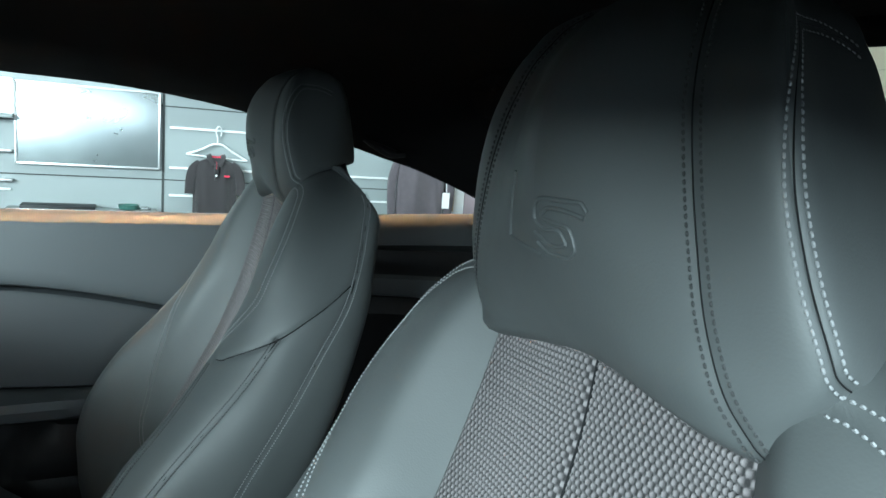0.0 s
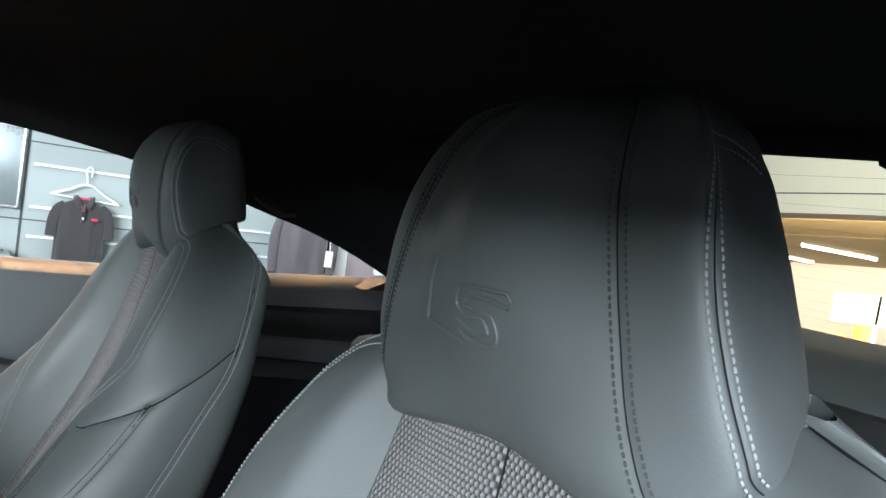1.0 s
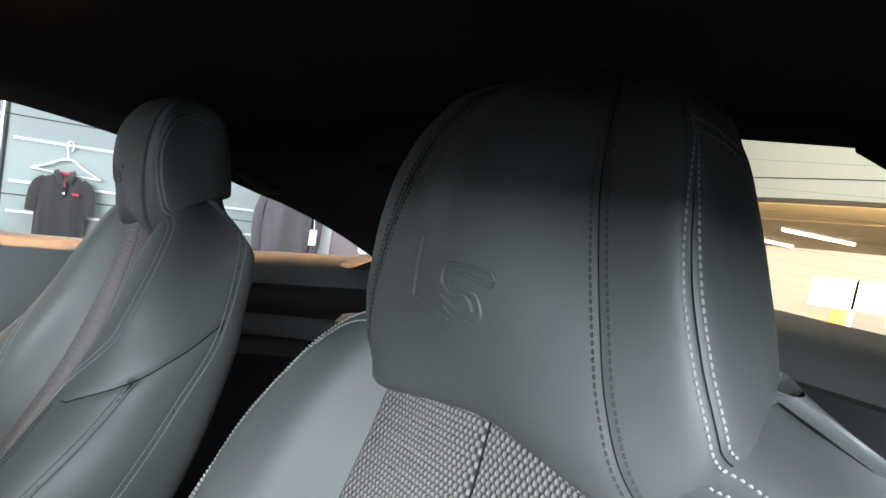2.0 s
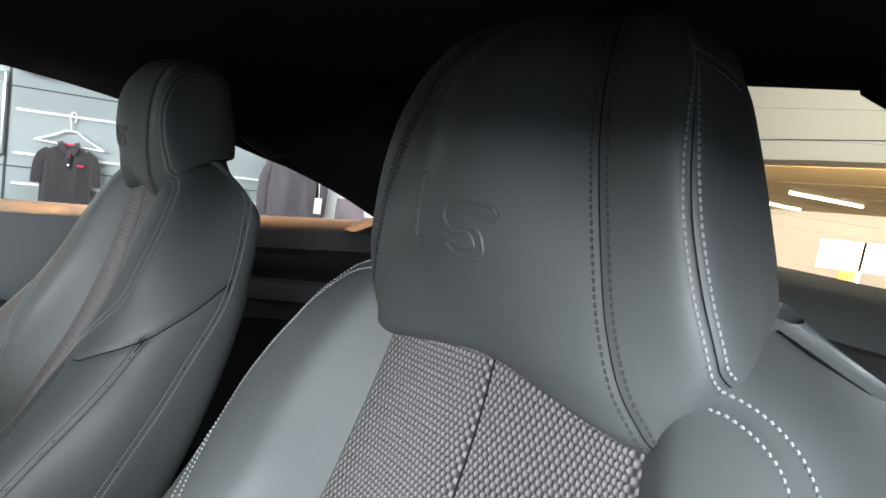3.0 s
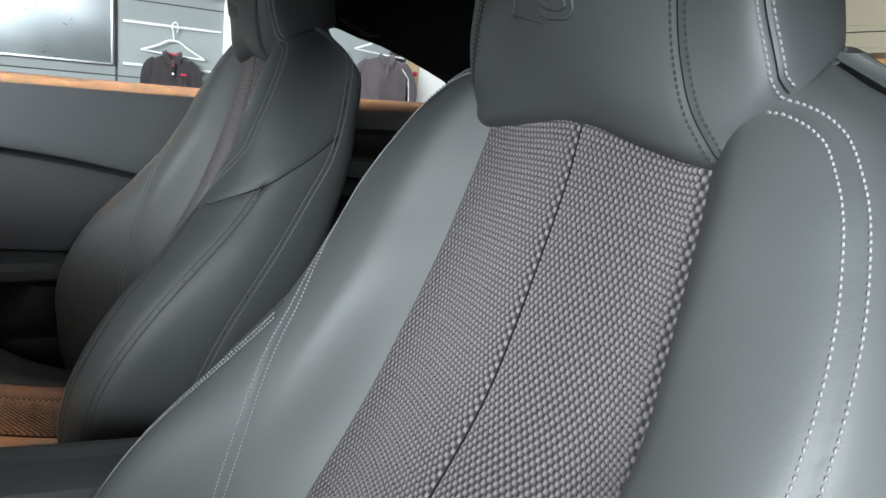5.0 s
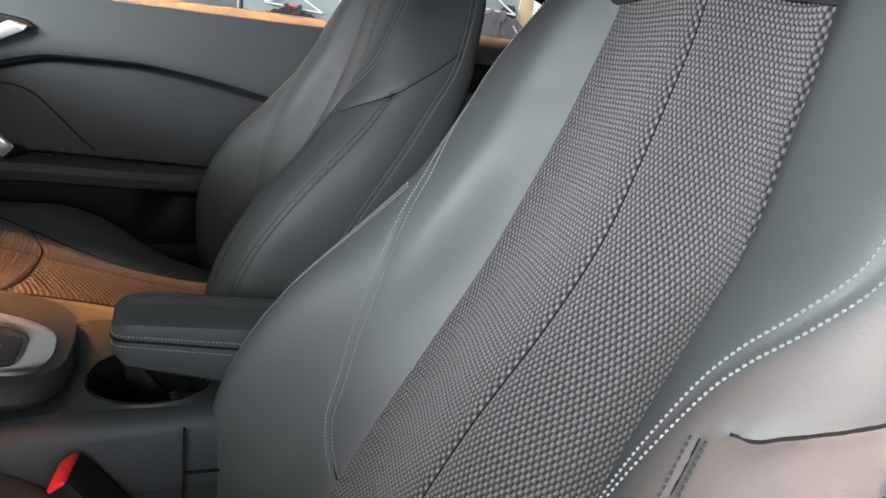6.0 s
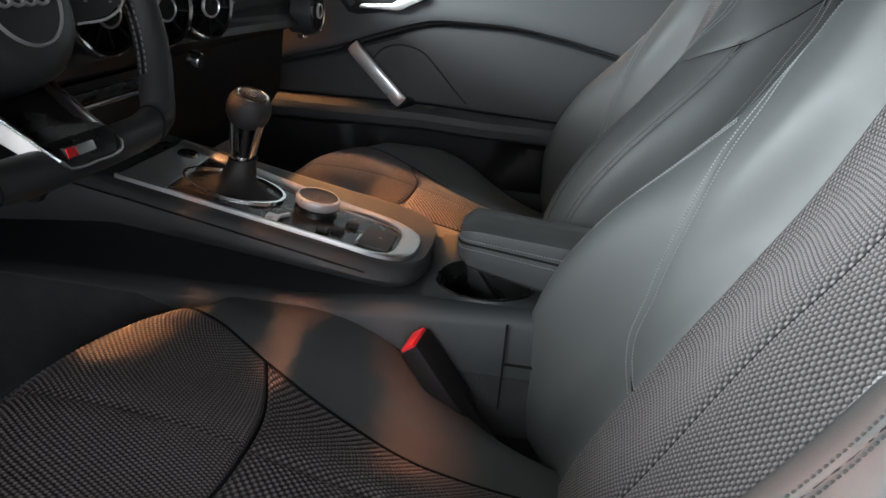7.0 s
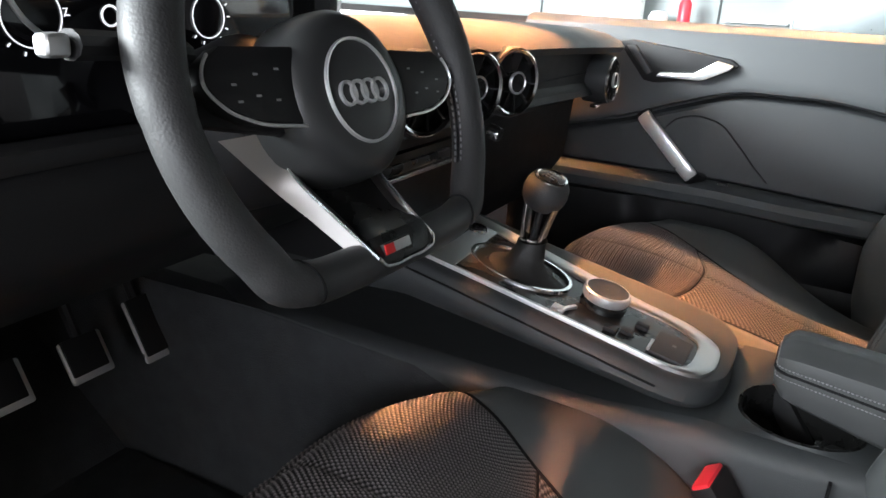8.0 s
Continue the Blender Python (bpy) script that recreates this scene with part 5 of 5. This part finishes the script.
part("collar", lathe([(0.0135, 0), (0.0145, 0.004), (0.0135, 0.012), (0.0125, 0.013)], Matrix.Translation((0.183, 0.0, 0.629)), 28), CHROME, gear)
for s in (-1, 1):
    part("prong", flat_bar(smooth_line([(0.183 + s * 0.0095, 0.0, 0.634), (0.186 + s * 0.0125, 0.0, 0.655), (0.191 + s * 0.0165, 0.0, 0.683)], 10), 0.020, 0.0055, (0, 1, 0)), CHROME, gear)
part("core", tube([(0.183, 0, 0.634), (0.191, 0, 0.685)], 0.0045, 8), DARK_PLASTIC, gear)
km = Matrix.Translation((0.193, 0.001, 0.698)) @ Euler((radians(6), radians(18), 0)).to_matrix().to_4x4()
part("knob", lathe([(0.0145, -0.021), (0.020, -0.017), (0.0245, -0.009), (0.0258, 0.0), (0.0245, 0.009), (0.0205, 0.016), (0.018, 0.0175)], km, 40), RIM_LEATHER, gear, "grained black leather knob")
part("knob_ring", lathe([(0.0190, 0.0165), (0.0188, 0.0185), (0.0165, 0.0193), (0.0150, 0.0182)], km, 40), CHROME, gear)
part("knob_cap", lathe([(0.0158, 0.0183), (0.008, 0.0192), (0.0003, 0.0193)], km, 36), GLOSS, gear, "gloss black shift pattern cap")
for k in (-0.006, 0.0, 0.006):
    part("mark", rbox((-0.0055, k - 0.0005, 0.0188), (0.0055, k + 0.0005, 0.0198), 0, m=km), THREAD, gear)
part("mark", rbox((-0.0005, -0.006, 0.0188), (0.0005, 0.006, 0.0199), 0, m=km), THREAD, gear)

# ---- armrest ----
ARM_LEATHER = material("armrest_leather", (0.045, 0.047, 0.048), 0.5, grain=0.1, grain_size=0.0011, mottling=0.08, patch=0.02)
arm = thing("armrest", (0.62, -0.040, 0.54), "dark grey leather armrest with twin white stitching", "armrest")
ax_ = np.linspace(0.457, 0.86, 40)
sec = [(-0.066, 0.5655), (-0.078, 0.566), (-0.0832, 0.570), (-0.0848, 0.578), (-0.085, 0.589), (-0.0838, 0.5952), (-0.0848, 0.602), (-0.083, 0.611), (-0.076, 0.618), (-0.062, 0.6215), (-0.040, 0.6225)]
sec = [(y, z - 0.0035 * (z > 0.615)) for y, z in sec] + [(-0.092 - y, z - 0.0035 * (z > 0.615)) for y, z in sec[::-1]]
sag = lambda x, z: np.clip(x - 0.475, 0, 0.3) * np.interp(z, [0.56, 0.59, 0.62], [0.27, 0.14, 0.06])
nose_k = lambda x: np.sqrt(np.clip(1 - ((0.479 - x) / 0.022).clip(0, 1) ** 2, 0, 1))
rows = []
for x in ax_:
    k, kz = nose_k(x) * 0.3 + 0.7, nose_k(x) * 0.38 + 0.62
    rows.append([(x, -0.046 + (y + 0.046) * k, 0.597 + (z - 0.597) * kz - float(sag(x, z))) for y, z in sec])
g = sheet(np.array(rows), close_v=True)
part("pad", (g[0], g[1] + [list(range(len(sec)))]), ARM_LEATHER, arm)


def arm_line(z, off, n=60):
    """A line round the armrest's front and along its side."""
    x = np.r_[0.457 + 0.022 * np.linspace(0, 1, 30) ** 2, np.linspace(0.482, 0.86, n)]
    y = -0.046 - 0.039 * (nose_k(x) * 0.3 + 0.7) - off
    front = np.stack([np.full(8, 0.457 - abs(off) * 0.8), np.linspace(-0.02, y[0] + 0.002, 8), np.full(8, z)], -1)
    return np.concatenate([front, np.stack([x, y, z - sag(x, z)], -1)])


for z in (0.6005, 0.5905):
    ln = arm_line(z, 0.0004)
    nn = np.gradient(ln, axis=0)
    nn = np.stack([nn[:, 1], -nn[:, 0], 0 * nn[:, 0]], -1)
    part("stitching", dashes(ln, nn), THREAD, arm, "white stitching")
part("seam", tube(arm_line(0.5955, -0.0012), 0.0014, 6), SEAM, arm)
part("hinge", rbox((0.60, -0.075, 0.525), (0.82, -0.005, 0.565), 0.008), DARK_PLASTIC, arm)


def buckle(y, x, z):
    b = thing("belt_buckle", (x + 0.05, y, z - 0.14), "black seat belt buckle with a red release button", "seat belt buckle", "belt buckles")
    m = Matrix.Translation((x, y, z)) @ Euler((radians(0), radians(-38), radians(-8))).to_matrix().to_4x4()
    part("body", rbox((-0.0115, -0.022, -0.095), (0.0115, 0.022, 0.0), 0.005, m=m), DARK_PLASTIC, b)
    part("button", rbox((-0.0085, -0.0205, -0.004), (0.0085, 0.0205, 0.003), 0.003, m=m), RED, b, "red release button")
    part("stalk", tube([tuple(m @ Vector((0, 0, -0.08))), tuple(m @ Vector((0.004, 0, -0.2)))], 0.012, 8), DARK_PLASTIC, b)
    return b


buckle(-0.140, 0.424, 0.505)
buckle(0.026, 0.460, 0.533)

# ---- shop wall ----
GROOVE = material("panel_joint", (0.05, 0.055, 0.055), 0.8, mottling=0)
RAIL = material("white_rail", (0.75, 0.76, 0.76), 0.4, mottling=0.02)
SHIRT = material("dark_cotton", (0.030, 0.026, 0.028), 0.9, grain=0.4, grain_size=0.002, mottling=0.2, sheen=0.3)
SHIRT2 = material("mauve_cotton", (0.095, 0.080, 0.090), 0.9, grain=0.4, grain_size=0.002, mottling=0.2, sheen=0.3)
PINKRED = material("red_cotton", (0.62, 0.03, 0.07), 0.8, mottling=0.1)
CARD = material("white_card", (0.85, 0.85, 0.83), 0.6, mottling=0)
for n, z in enumerate((0.47, 0.735, 1.115, 1.40, 1.80, 2.2)):
    part("panel_joint", rbox((-6.9, 3.447, z - 0.003), (2.43, 3.452, z + 0.003), 0), GROOVE, None, "dark joint between wall panels", kind="structure")
for x in (-1.2, -0.18, 0.835, 1.50):
    part("panel_joint", rbox((x - 0.006, 3.4465, 0.0), (x + 0.006, 3.452, 3.0), 0), GROOVE, None, "dark joint between wall panels", kind="structure")
for x0, x1, zs in ((0.865, 1.345, (1.008, 0.800, 0.655)), (-0.16, 0.15, (0.84, 0.66)), (1.52, 2.2, (0.80, 0.66))):
    for z in zs:
        r = thing("wall_rail", ((x0 + x1) / 2, 3.445, z), "thin white hanging rail on the grey wall", "rail", "wall rails")
        part("rail", rbox((x0, 3.436, z - 0.006), (x1, 3.447, z + 0.006), 0.002), RAIL, r)
ledge = thing("wall_shelf", (1.1, 3.40, 1.20), "narrow grey metal shelf above the shirt", "shelf")
part("board", rbox((0.855, 3.30, 1.196), (1.345, 3.447, 1.212), 0.002), WALL, ledge)
part("lip", rbox((0.855, 3.296, 1.190), (1.345, 3.301, 1.222), 0.001), WALL, ledge)
toy = thing("shelf_trinkets", (1.16, 3.36, 1.212), "small brown and white trinkets on the shelf", "trinket")
part("figure", rbox((1.14, 3.34, 1.212), (1.175, 3.375, 1.245), 0.01, 3), material("brown_toy", (0.35, 0.16, 0.07), 0.7), toy)
part("box", rbox((1.19, 3.34, 1.212), (1.25, 3.37, 1.235), 0.006, 3), CARD, toy)
pillar = thing("white_column", (1.43, 3.43, 0), "white painted column on the shop wall", "column", kind="structure")
part("column", rbox((1.352, 3.425, 0), (1.49, 3.448, 3.05), 0.004), WHITE, pillar)

# frosted board
board = thing("display_board", (0.49, 3.43, 0.98), "blank silvery frosted display board on the wall", "board")
FROST = material("frosted_silver", (0.42, 0.47, 0.48), 0.28, metal=0.75, mottling=0.15, patch=0.25)
part("panel", rbox((0.178, 3.415, 0.793), (0.812, 3.44, 1.172), 0.003), FROST, board)
part("frame", join(rbox((0.172, 3.408, 0.786), (0.818, 3.446, 0.795), 0.001), rbox((0.172, 3.408, 1.170), (0.818, 3.446, 1.179), 0.001), rbox((0.172, 3.408, 0.786), (0.181, 3.446, 1.179), 0.001), rbox((0.809, 3.408, 0.786), (0.818, 3.446, 1.179), 0.001)), ALU, board, "thin metal frame")
low = thing("wall_shelf", (0.47, 3.36, 0.57), "low grey shelf holding a dark pad", "shelf")
part("board", rbox((0.135, 3.24, 0.555), (0.80, 3.447, 0.580), 0.003), WALL, low)
padb = thing("display_pad", (0.33, 3.33, 0.582), "flat black display pad on the shelf", "display pad")
part("pad", rbox((0.20, 3.26, 0.581), (0.52, 3.40, 0.603), 0.006), DARK_PLASTIC, padb)
dish = thing("glass_dish", (0.69, 3.33, 0.582), "small green glass dish on the shelf", "dish")
part("dish", lathe([(0.02, 0), (0.045, 0.008), (0.05, 0.03), (0.046, 0.03), (0.03, 0.008)], Matrix.Translation((0.67, 3.33, 0.581)), 24), material("green_glass", (0.05, 0.12, 0.10), 0.15, mottling=0), dish)
part("lid", lathe([(0.03, 0), (0.032, 0.015), (0.02, 0.022), (0.0005, 0.022)], Matrix.Translation((0.745, 3.33, 0.581)), 24), CHROME, dish)
# Bright white box; its brightness is set by emission.
box = thing("white_box", (0.05, 3.40, 1.1), "bright white box on the wall, given its own glow", "light box")
part("box", rbox((-0.12, 3.36, 1.02), (0.168, 3.445, 1.185), 0.006), material("glow_white", (0.8, 0.8, 0.8), 0.5, emit=(0.85, 0.95, 0.97, 1.3)), box)
part("tray", rbox((-0.15, 3.33, 1.0), (0.172, 3.445, 1.018), 0.003), WALL, box)
for x0, x1, z in ((-0.15, 0.16, 0.845), (-0.15, 0.16, 0.705)):
    r = thing("wall_rail", ((x0 + x1) / 2, 3.44, z), "short metal bracket bar on the wall", "rail", "wall rails")
    part("bar", rbox((x0, 3.40, z - 0.006), (x1, 3.447, z + 0.006), 0.002), ALU, r)


def hanger(x, y, z, w=0.31):
    h = thing("clothes_hanger", (x, y, z), "white plastic clothes hanger on a wall rail", "hanger", "clothes hangers")
    part("hook", tube(smooth_line([(x + 0.018, y + 0.02, z + 0.095), (x + 0.022, y + 0.01, z + 0.125), (x + 0.006, y, z + 0.145), (x - 0.010, y, z + 0.125), (x - 0.002, y, z + 0.085), (x, y, z + 0.055)], 24), 0.0032, 8), RAIL, h)
    part("arms", tube(smooth_line([(x - w / 2, y, z - 0.008), (x - w / 4, y, z + 0.022), (x - 0.01, y, z + 0.052), (x + 0.01, y, z + 0.052), (x + w / 4, y, z + 0.015), (x + w / 2, y, z - 0.028)], 30), 0.0055, 8), RAIL, h)
    part("bar", tube([(x - w / 2, y, z - 0.008), (x, y - 0.002, z - 0.020), (x + w / 2, y, z - 0.028)], 0.0045, 8), RAIL, h)
    return h


def shirt(x, y, z, mat, label, wide=0.225, long=0.62, sleeve=0.13, seed=1, trim=True):
    """A polo shirt, hanging: z is the height of the collar, wide the width of the chest."""
    s = thing("polo_shirt", (x, y, z - long), label, "shirt", "hanging shirts")
    rng = np.random.RandomState(seed)
    u = np.linspace(0, 2 * np.pi, 96, endpoint=False)
    cu, su = np.sign(np.cos(u)) * np.abs(np.cos(u)) ** 0.7, np.sin(u)
    rows, ph = [], rng.rand(6) * 6
    for k in np.linspace(0, 1, 60) ** 1.3:
        drop = k * long
        half = wide / 2 * np.interp(drop, [0, 0.006, 0.022, 0.042, 0.07, 0.12, long], [0.30, 0.42, 0.74, 0.95, 1.0, 0.985, 1.02])
        deep = np.interp(drop, [0, 0.03, 0.1, 0.25, long], [0.016, 0.024, 0.042, 0.050, 0.048])
        fold = (0.007 * np.sin(6 * u + ph[0] + 2 * k) + 0.004 * np.sin(11 * u + ph[1] - 3 * k)) * min(1, 4 * k) + 0.003 * np.sin(4 * u + ph[2] + 9 * k)
        rows.append(np.stack([x + half * cu, y + (deep + fold) * su, z - drop + 0 * u], -1))
    part("body", sheet(np.array(rows), close_v=True), mat, s, sharp=80)
    for side in (-1, 1):
        h = side * wide / 2
        ln = smooth_line([(x + h * 0.72, y, z - 0.030), (x + h * 0.95, y - 0.004, z - 0.055), (x + h * 1.09, y - 0.010, z - 0.10), (x + h * 1.15, y - 0.014, z - 0.06 - sleeve)], 18)
        w_ = np.interp(np.linspace(0, 1, 18), [0, 0.35, 1], [0.036, 0.050, 0.047])
        part("sleeve", flat_bar(ln, w_, 0.030, (1, 0, 0.2)), mat, s)
        part("cuff", flat_bar(ln[-4:] + np.array([0, 0, -0.002]), w_[-4:] + 0.002, 0.032, (1, 0, 0.2)), SHIRT, s, "ribbed sleeve edge")
        part("collar", flat_bar(smooth_line([(x + side * 0.036, y + 0.004, z + 0.014), (x + side * 0.036, y - 0.020, z + 0.006), (x + side * 0.026, y - 0.040, z - 0.020), (x + side * 0.016, y - 0.046, z - 0.042)], 12), 0.026, 0.005, (1, 0, 0.5)), mat, s)
    part("neck_lining", flat_bar(smooth_line([(x - 0.034, y + 0.004, z + 0.010), (x - 0.02, y + 0.014, z - 0.001), (x + 0.02, y + 0.014, z - 0.004), (x + 0.034, y + 0.004, z + 0.006)], 14), 0.022, 0.004, (0, 0, 1)), PINKRED if trim else mat, s, "red neck lining" if trim else "")
    part("placket", rbox((x - 0.009, y - 0.054, z - 0.115), (x + 0.009, y - 0.040, z - 0.03), 0.003), mat, s)
    if trim:
        part("badge", rbox((x + 0.038, y - 0.058, z - 0.098), (x + 0.066, y - 0.046, z - 0.088), 0.002), PINKRED, s, "small red chest badge")
        part("price_tag", rbox((x - 0.012, y - 0.062, z - 0.098), (x + 0.010, y - 0.055, z - 0.058), 0.001), DARK_PLASTIC, s, "small black tag with a white spot")
        part("tag_spot", rbox((x - 0.007, y - 0.064, z - 0.096), (x + 0.003, y - 0.061, z - 0.086), 0.001), CARD, s)
        part("tag_cord", tube([(x - 0.001, y - 0.058, z - 0.058), (x, y - 0.05, z - 0.02)], 0.0012, 5), PINKRED, s)
    return s


hanger(1.10, 3.405, 0.885)
shirt(1.088, 3.37, 0.868, SHIRT, "dark polo shirt with red neck lining on a hanger", 0.225, 0.62)
hanger(2.20, 3.30, 1.02)
shirt(2.22, 3.26, 0.985, SHIRT2, "mauve-grey shirt with a white swing tag on a hanger", 0.30, 0.66, 0.40, seed=4, trim=False)
swing = thing("swing_tag", (2.31, 3.12, 0.70), "white swing tag on a string", "tag")
part("card", rbox((2.300, 3.117, 0.665), (2.345, 3.120, 0.755), 0.0005, 1), CARD, swing)
part("string", tube([(2.325, 3.118, 0.755), (2.322, 3.14, 0.88), (2.30, 3.19, 0.93)], 0.002, 5), CARD, swing)
jacket = thing("racing_jacket", (2.30, 3.33, 0.40), "black jacket with pink shoulder flashes on a hanger", "jacket")
u = np.linspace(0, 2 * np.pi, 60, endpoint=False)
rows = []
for k in np.linspace(0, 1, 30):
    half = np.interp(k, [0, 0.06, 0.16, 0.22, 0.4, 1], [0.03, 0.05, 0.06, 0.13, 0.145, 0.14])
    rows.append(np.stack([2.335 + half * np.cos(u), 3.37 + (0.05 + 0.006 * np.sin(6 * u + 3 * k)) * np.sin(u), 1.04 - 0.62 * k + 0 * u], -1))
part("body", sheet(np.array(rows), close_v=True), SHIRT, jacket)
for x0, z0, x1, z1 in ((2.25, 0.925, 2.275, 0.955), (2.36, 0.94, 2.385, 0.965)):
    part("flash", rbox((x0, 3.308, z0), (x1, 3.33, z1), 0.004), PINKRED, jacket, "pink flash")
part("flash", tube(smooth_line([(2.37, 3.318, 0.83), (2.375, 3.316, 0.875), (2.40, 3.318, 0.905), (2.455, 3.335, 0.912)], 14), 0.013, 8), PINKRED, jacket, "pink shoulder flash")
part("label", rbox((2.39, 3.312, 0.845), (2.45, 3.322, 0.86), 0.002), CARD, jacket)
poster = thing("wall_poster", (2.72, 3.44, 0.7), "plain mauve-grey panel on the white wall", "poster")
part("panel", rbox((2.60, 3.435, 0.35), (2.83, 3.449, 0.745), 0.001), material("mauve_panel", (0.30, 0.24, 0.26), 0.6, mottling=0.05), poster)
wood = thing("wood_panel", (2.45, 3.44, 1.0), "pale wooden strip on the white wall", "panel")
part("strip", rbox((2.445, 3.436, 0.62), (2.525, 3.449, 1.6), 0.001), material("pale_wood", (0.55, 0.40, 0.24), 0.55, mottling=0.15), wood)

# counter with bottles further along the wall
counter = thing("counter_display", (-0.6, 3.3, 0.75), "white display boxes on a wall shelf", "display")
part("shelf", rbox((-1.0, 3.2, 0.770), (-0.25, 3.447, 0.785), 0.002), WALL, counter)
part("box", rbox((-0.86, 3.25, 0.786), (-0.55, 3.35, 1.0), 0.004), CARD, counter)
part("jar", lathe([(0.045, 0), (0.05, 0.06), (0.035, 0.085), (0.0005, 0.09)], Matrix.Translation((-0.46, 3.30, 0.786)), 24), CARD, counter)
bottle = thing("red_bottle", (-0.33, 3.28, 0.786), "red plastic bottle with a white cap", "bottle")
part("bottle", lathe([(0.030, 0), (0.032, 0.02), (0.032, 0.13), (0.014, 0.16), (0.014, 0.18)], Matrix.Translation((-0.325, 3.28, 0.786)), 24), RED, bottle)
part("cap", lathe([(0.016, 0.18), (0.016, 0.2), (0.0005, 0.2)], Matrix.Translation((-0.325, 3.28, 0.786)), 20), CARD, bottle)

# ---- hall seen through the rear window ----
LIT = material("lamp_tube", (1, 1, 1), 0.5, emit=(1.0, 0.9, 0.7, 8.0))
for x0, y0, x1, y1 in ((19.5, 9.6, 21.5, 8.6), (13.5, 7.2, 14.5, 6.4), (21.5, 11.8, 23.3, 11.2)):
    l = thing("strip_light", ((x0 + x1) / 2, (y0 + y1) / 2, 3.08), "long ceiling strip light", "ceiling light", "ceiling lights")
    part("tube", tube([(x0, y0, 3.07), (x1, y1, 3.07)], 0.05, 8), LIT, l)
    part("housing", tube([(x0, y0, 3.10), (x1, y1, 3.10)], 0.06, 8), RAIL, l)
for k in range(7):
    part("ceiling_joint", rbox((6 + 2.4 * k, -6, 3.092), (6.02 + 2.4 * k, 15, 3.099), 0), HALL_JOINT, None, "narrow joint in the hall ceiling", kind="structure")
soffit = thing("hall_soffit", (9.2, 4, 2.2), "pale panelled soffit across the hall", "soffit", kind="structure")
part("soffit", rbox((9.0, -6, 2.23), (9.4, 15, 3.09), 0), material("pale_panel", (0.46, 0.45, 0.38), 0.6, mottling=0.03, patch=0.5), soffit)
for z in (2.44,):
    part("soffit_joint", rbox((8.992, -6, z - 0.006), (9.003, 15, z + 0.006), 0), GROOVE, soffit)
hs = 16.0
ORANGE = material("orange_board", (0.85, 0.16, 0.03), 0.5, mottling=0.05)
YELLOW = material("yellow_sign", (0.9, 0.55, 0.02), 0.4, emit=(1.0, 0.6, 0.05, 1.2))
PHOTO = material("grey_photo", (0.30, 0.33, 0.35), 0.4, mottling=0.5, patch=0.25)


def hall(y85, z85, x=hs):
    """Moves a point seen at 8.5 m out to the stand's distance along the same line from the car."""
    f = (x - 0.58) / (8.5 - 0.58)
    return -0.57 + (y85 + 0.57) * f, 1.04 + (z85 - 1.04) * f


def hall_box(parent, name, y0, z0, y1, z1, mat, x=hs, thick=0.06):
    (a0, b0), (a1, b1) = hall(y0, z0, x), hall(y1, z1, x)
    part(name, rbox((x, min(a0, a1), min(b0, b1)), (x + thick, max(a0, a1), max(b0, b1)), 0.005), mat, parent)


stand = thing("poster_stand", (hs, 5.4, 0), "white display stand with framed pictures and orange boards", "display stand")
hall_box(stand, "header", 3.23, 1.50, 2.45, 1.27, CARD)
hall_box(stand, "picture", 3.16, 0.98, 2.80, 0.80, PHOTO)
hall_box(stand, "picture_edge", 3.17, 1.02, 2.80, 0.975, CARD)
hall_box(stand, "orange_board", 3.12, 0.79, 2.80, 0.60, ORANGE)
hall_box(stand, "orange_board", 2.98, 1.26, 2.80, 1.10, ORANGE)
hall_box(stand, "picture", 3.18, 0.60, 2.80, 0.45, PHOTO)
hall_box(stand, "post", 2.80, 1.5, 2.765, 0.05, CARD)
hall_box(stand, "picture", 2.75, 0.85, 2.35, 0.45, PHOTO)
sign = thing("yellow_sign", (23.95, 10.5, 1.45), "small glowing yellow sign on the far wall", "sign")
hall_box(sign, "bar", 3.40, 1.205, 3.36, 1.155, YELLOW, 23.93)
for k in range(9):
    hall_box(sign, "bar", 3.34 - 0.034 * k, 1.195, 3.315 - 0.034 * k, 1.160, YELLOW, 23.93)
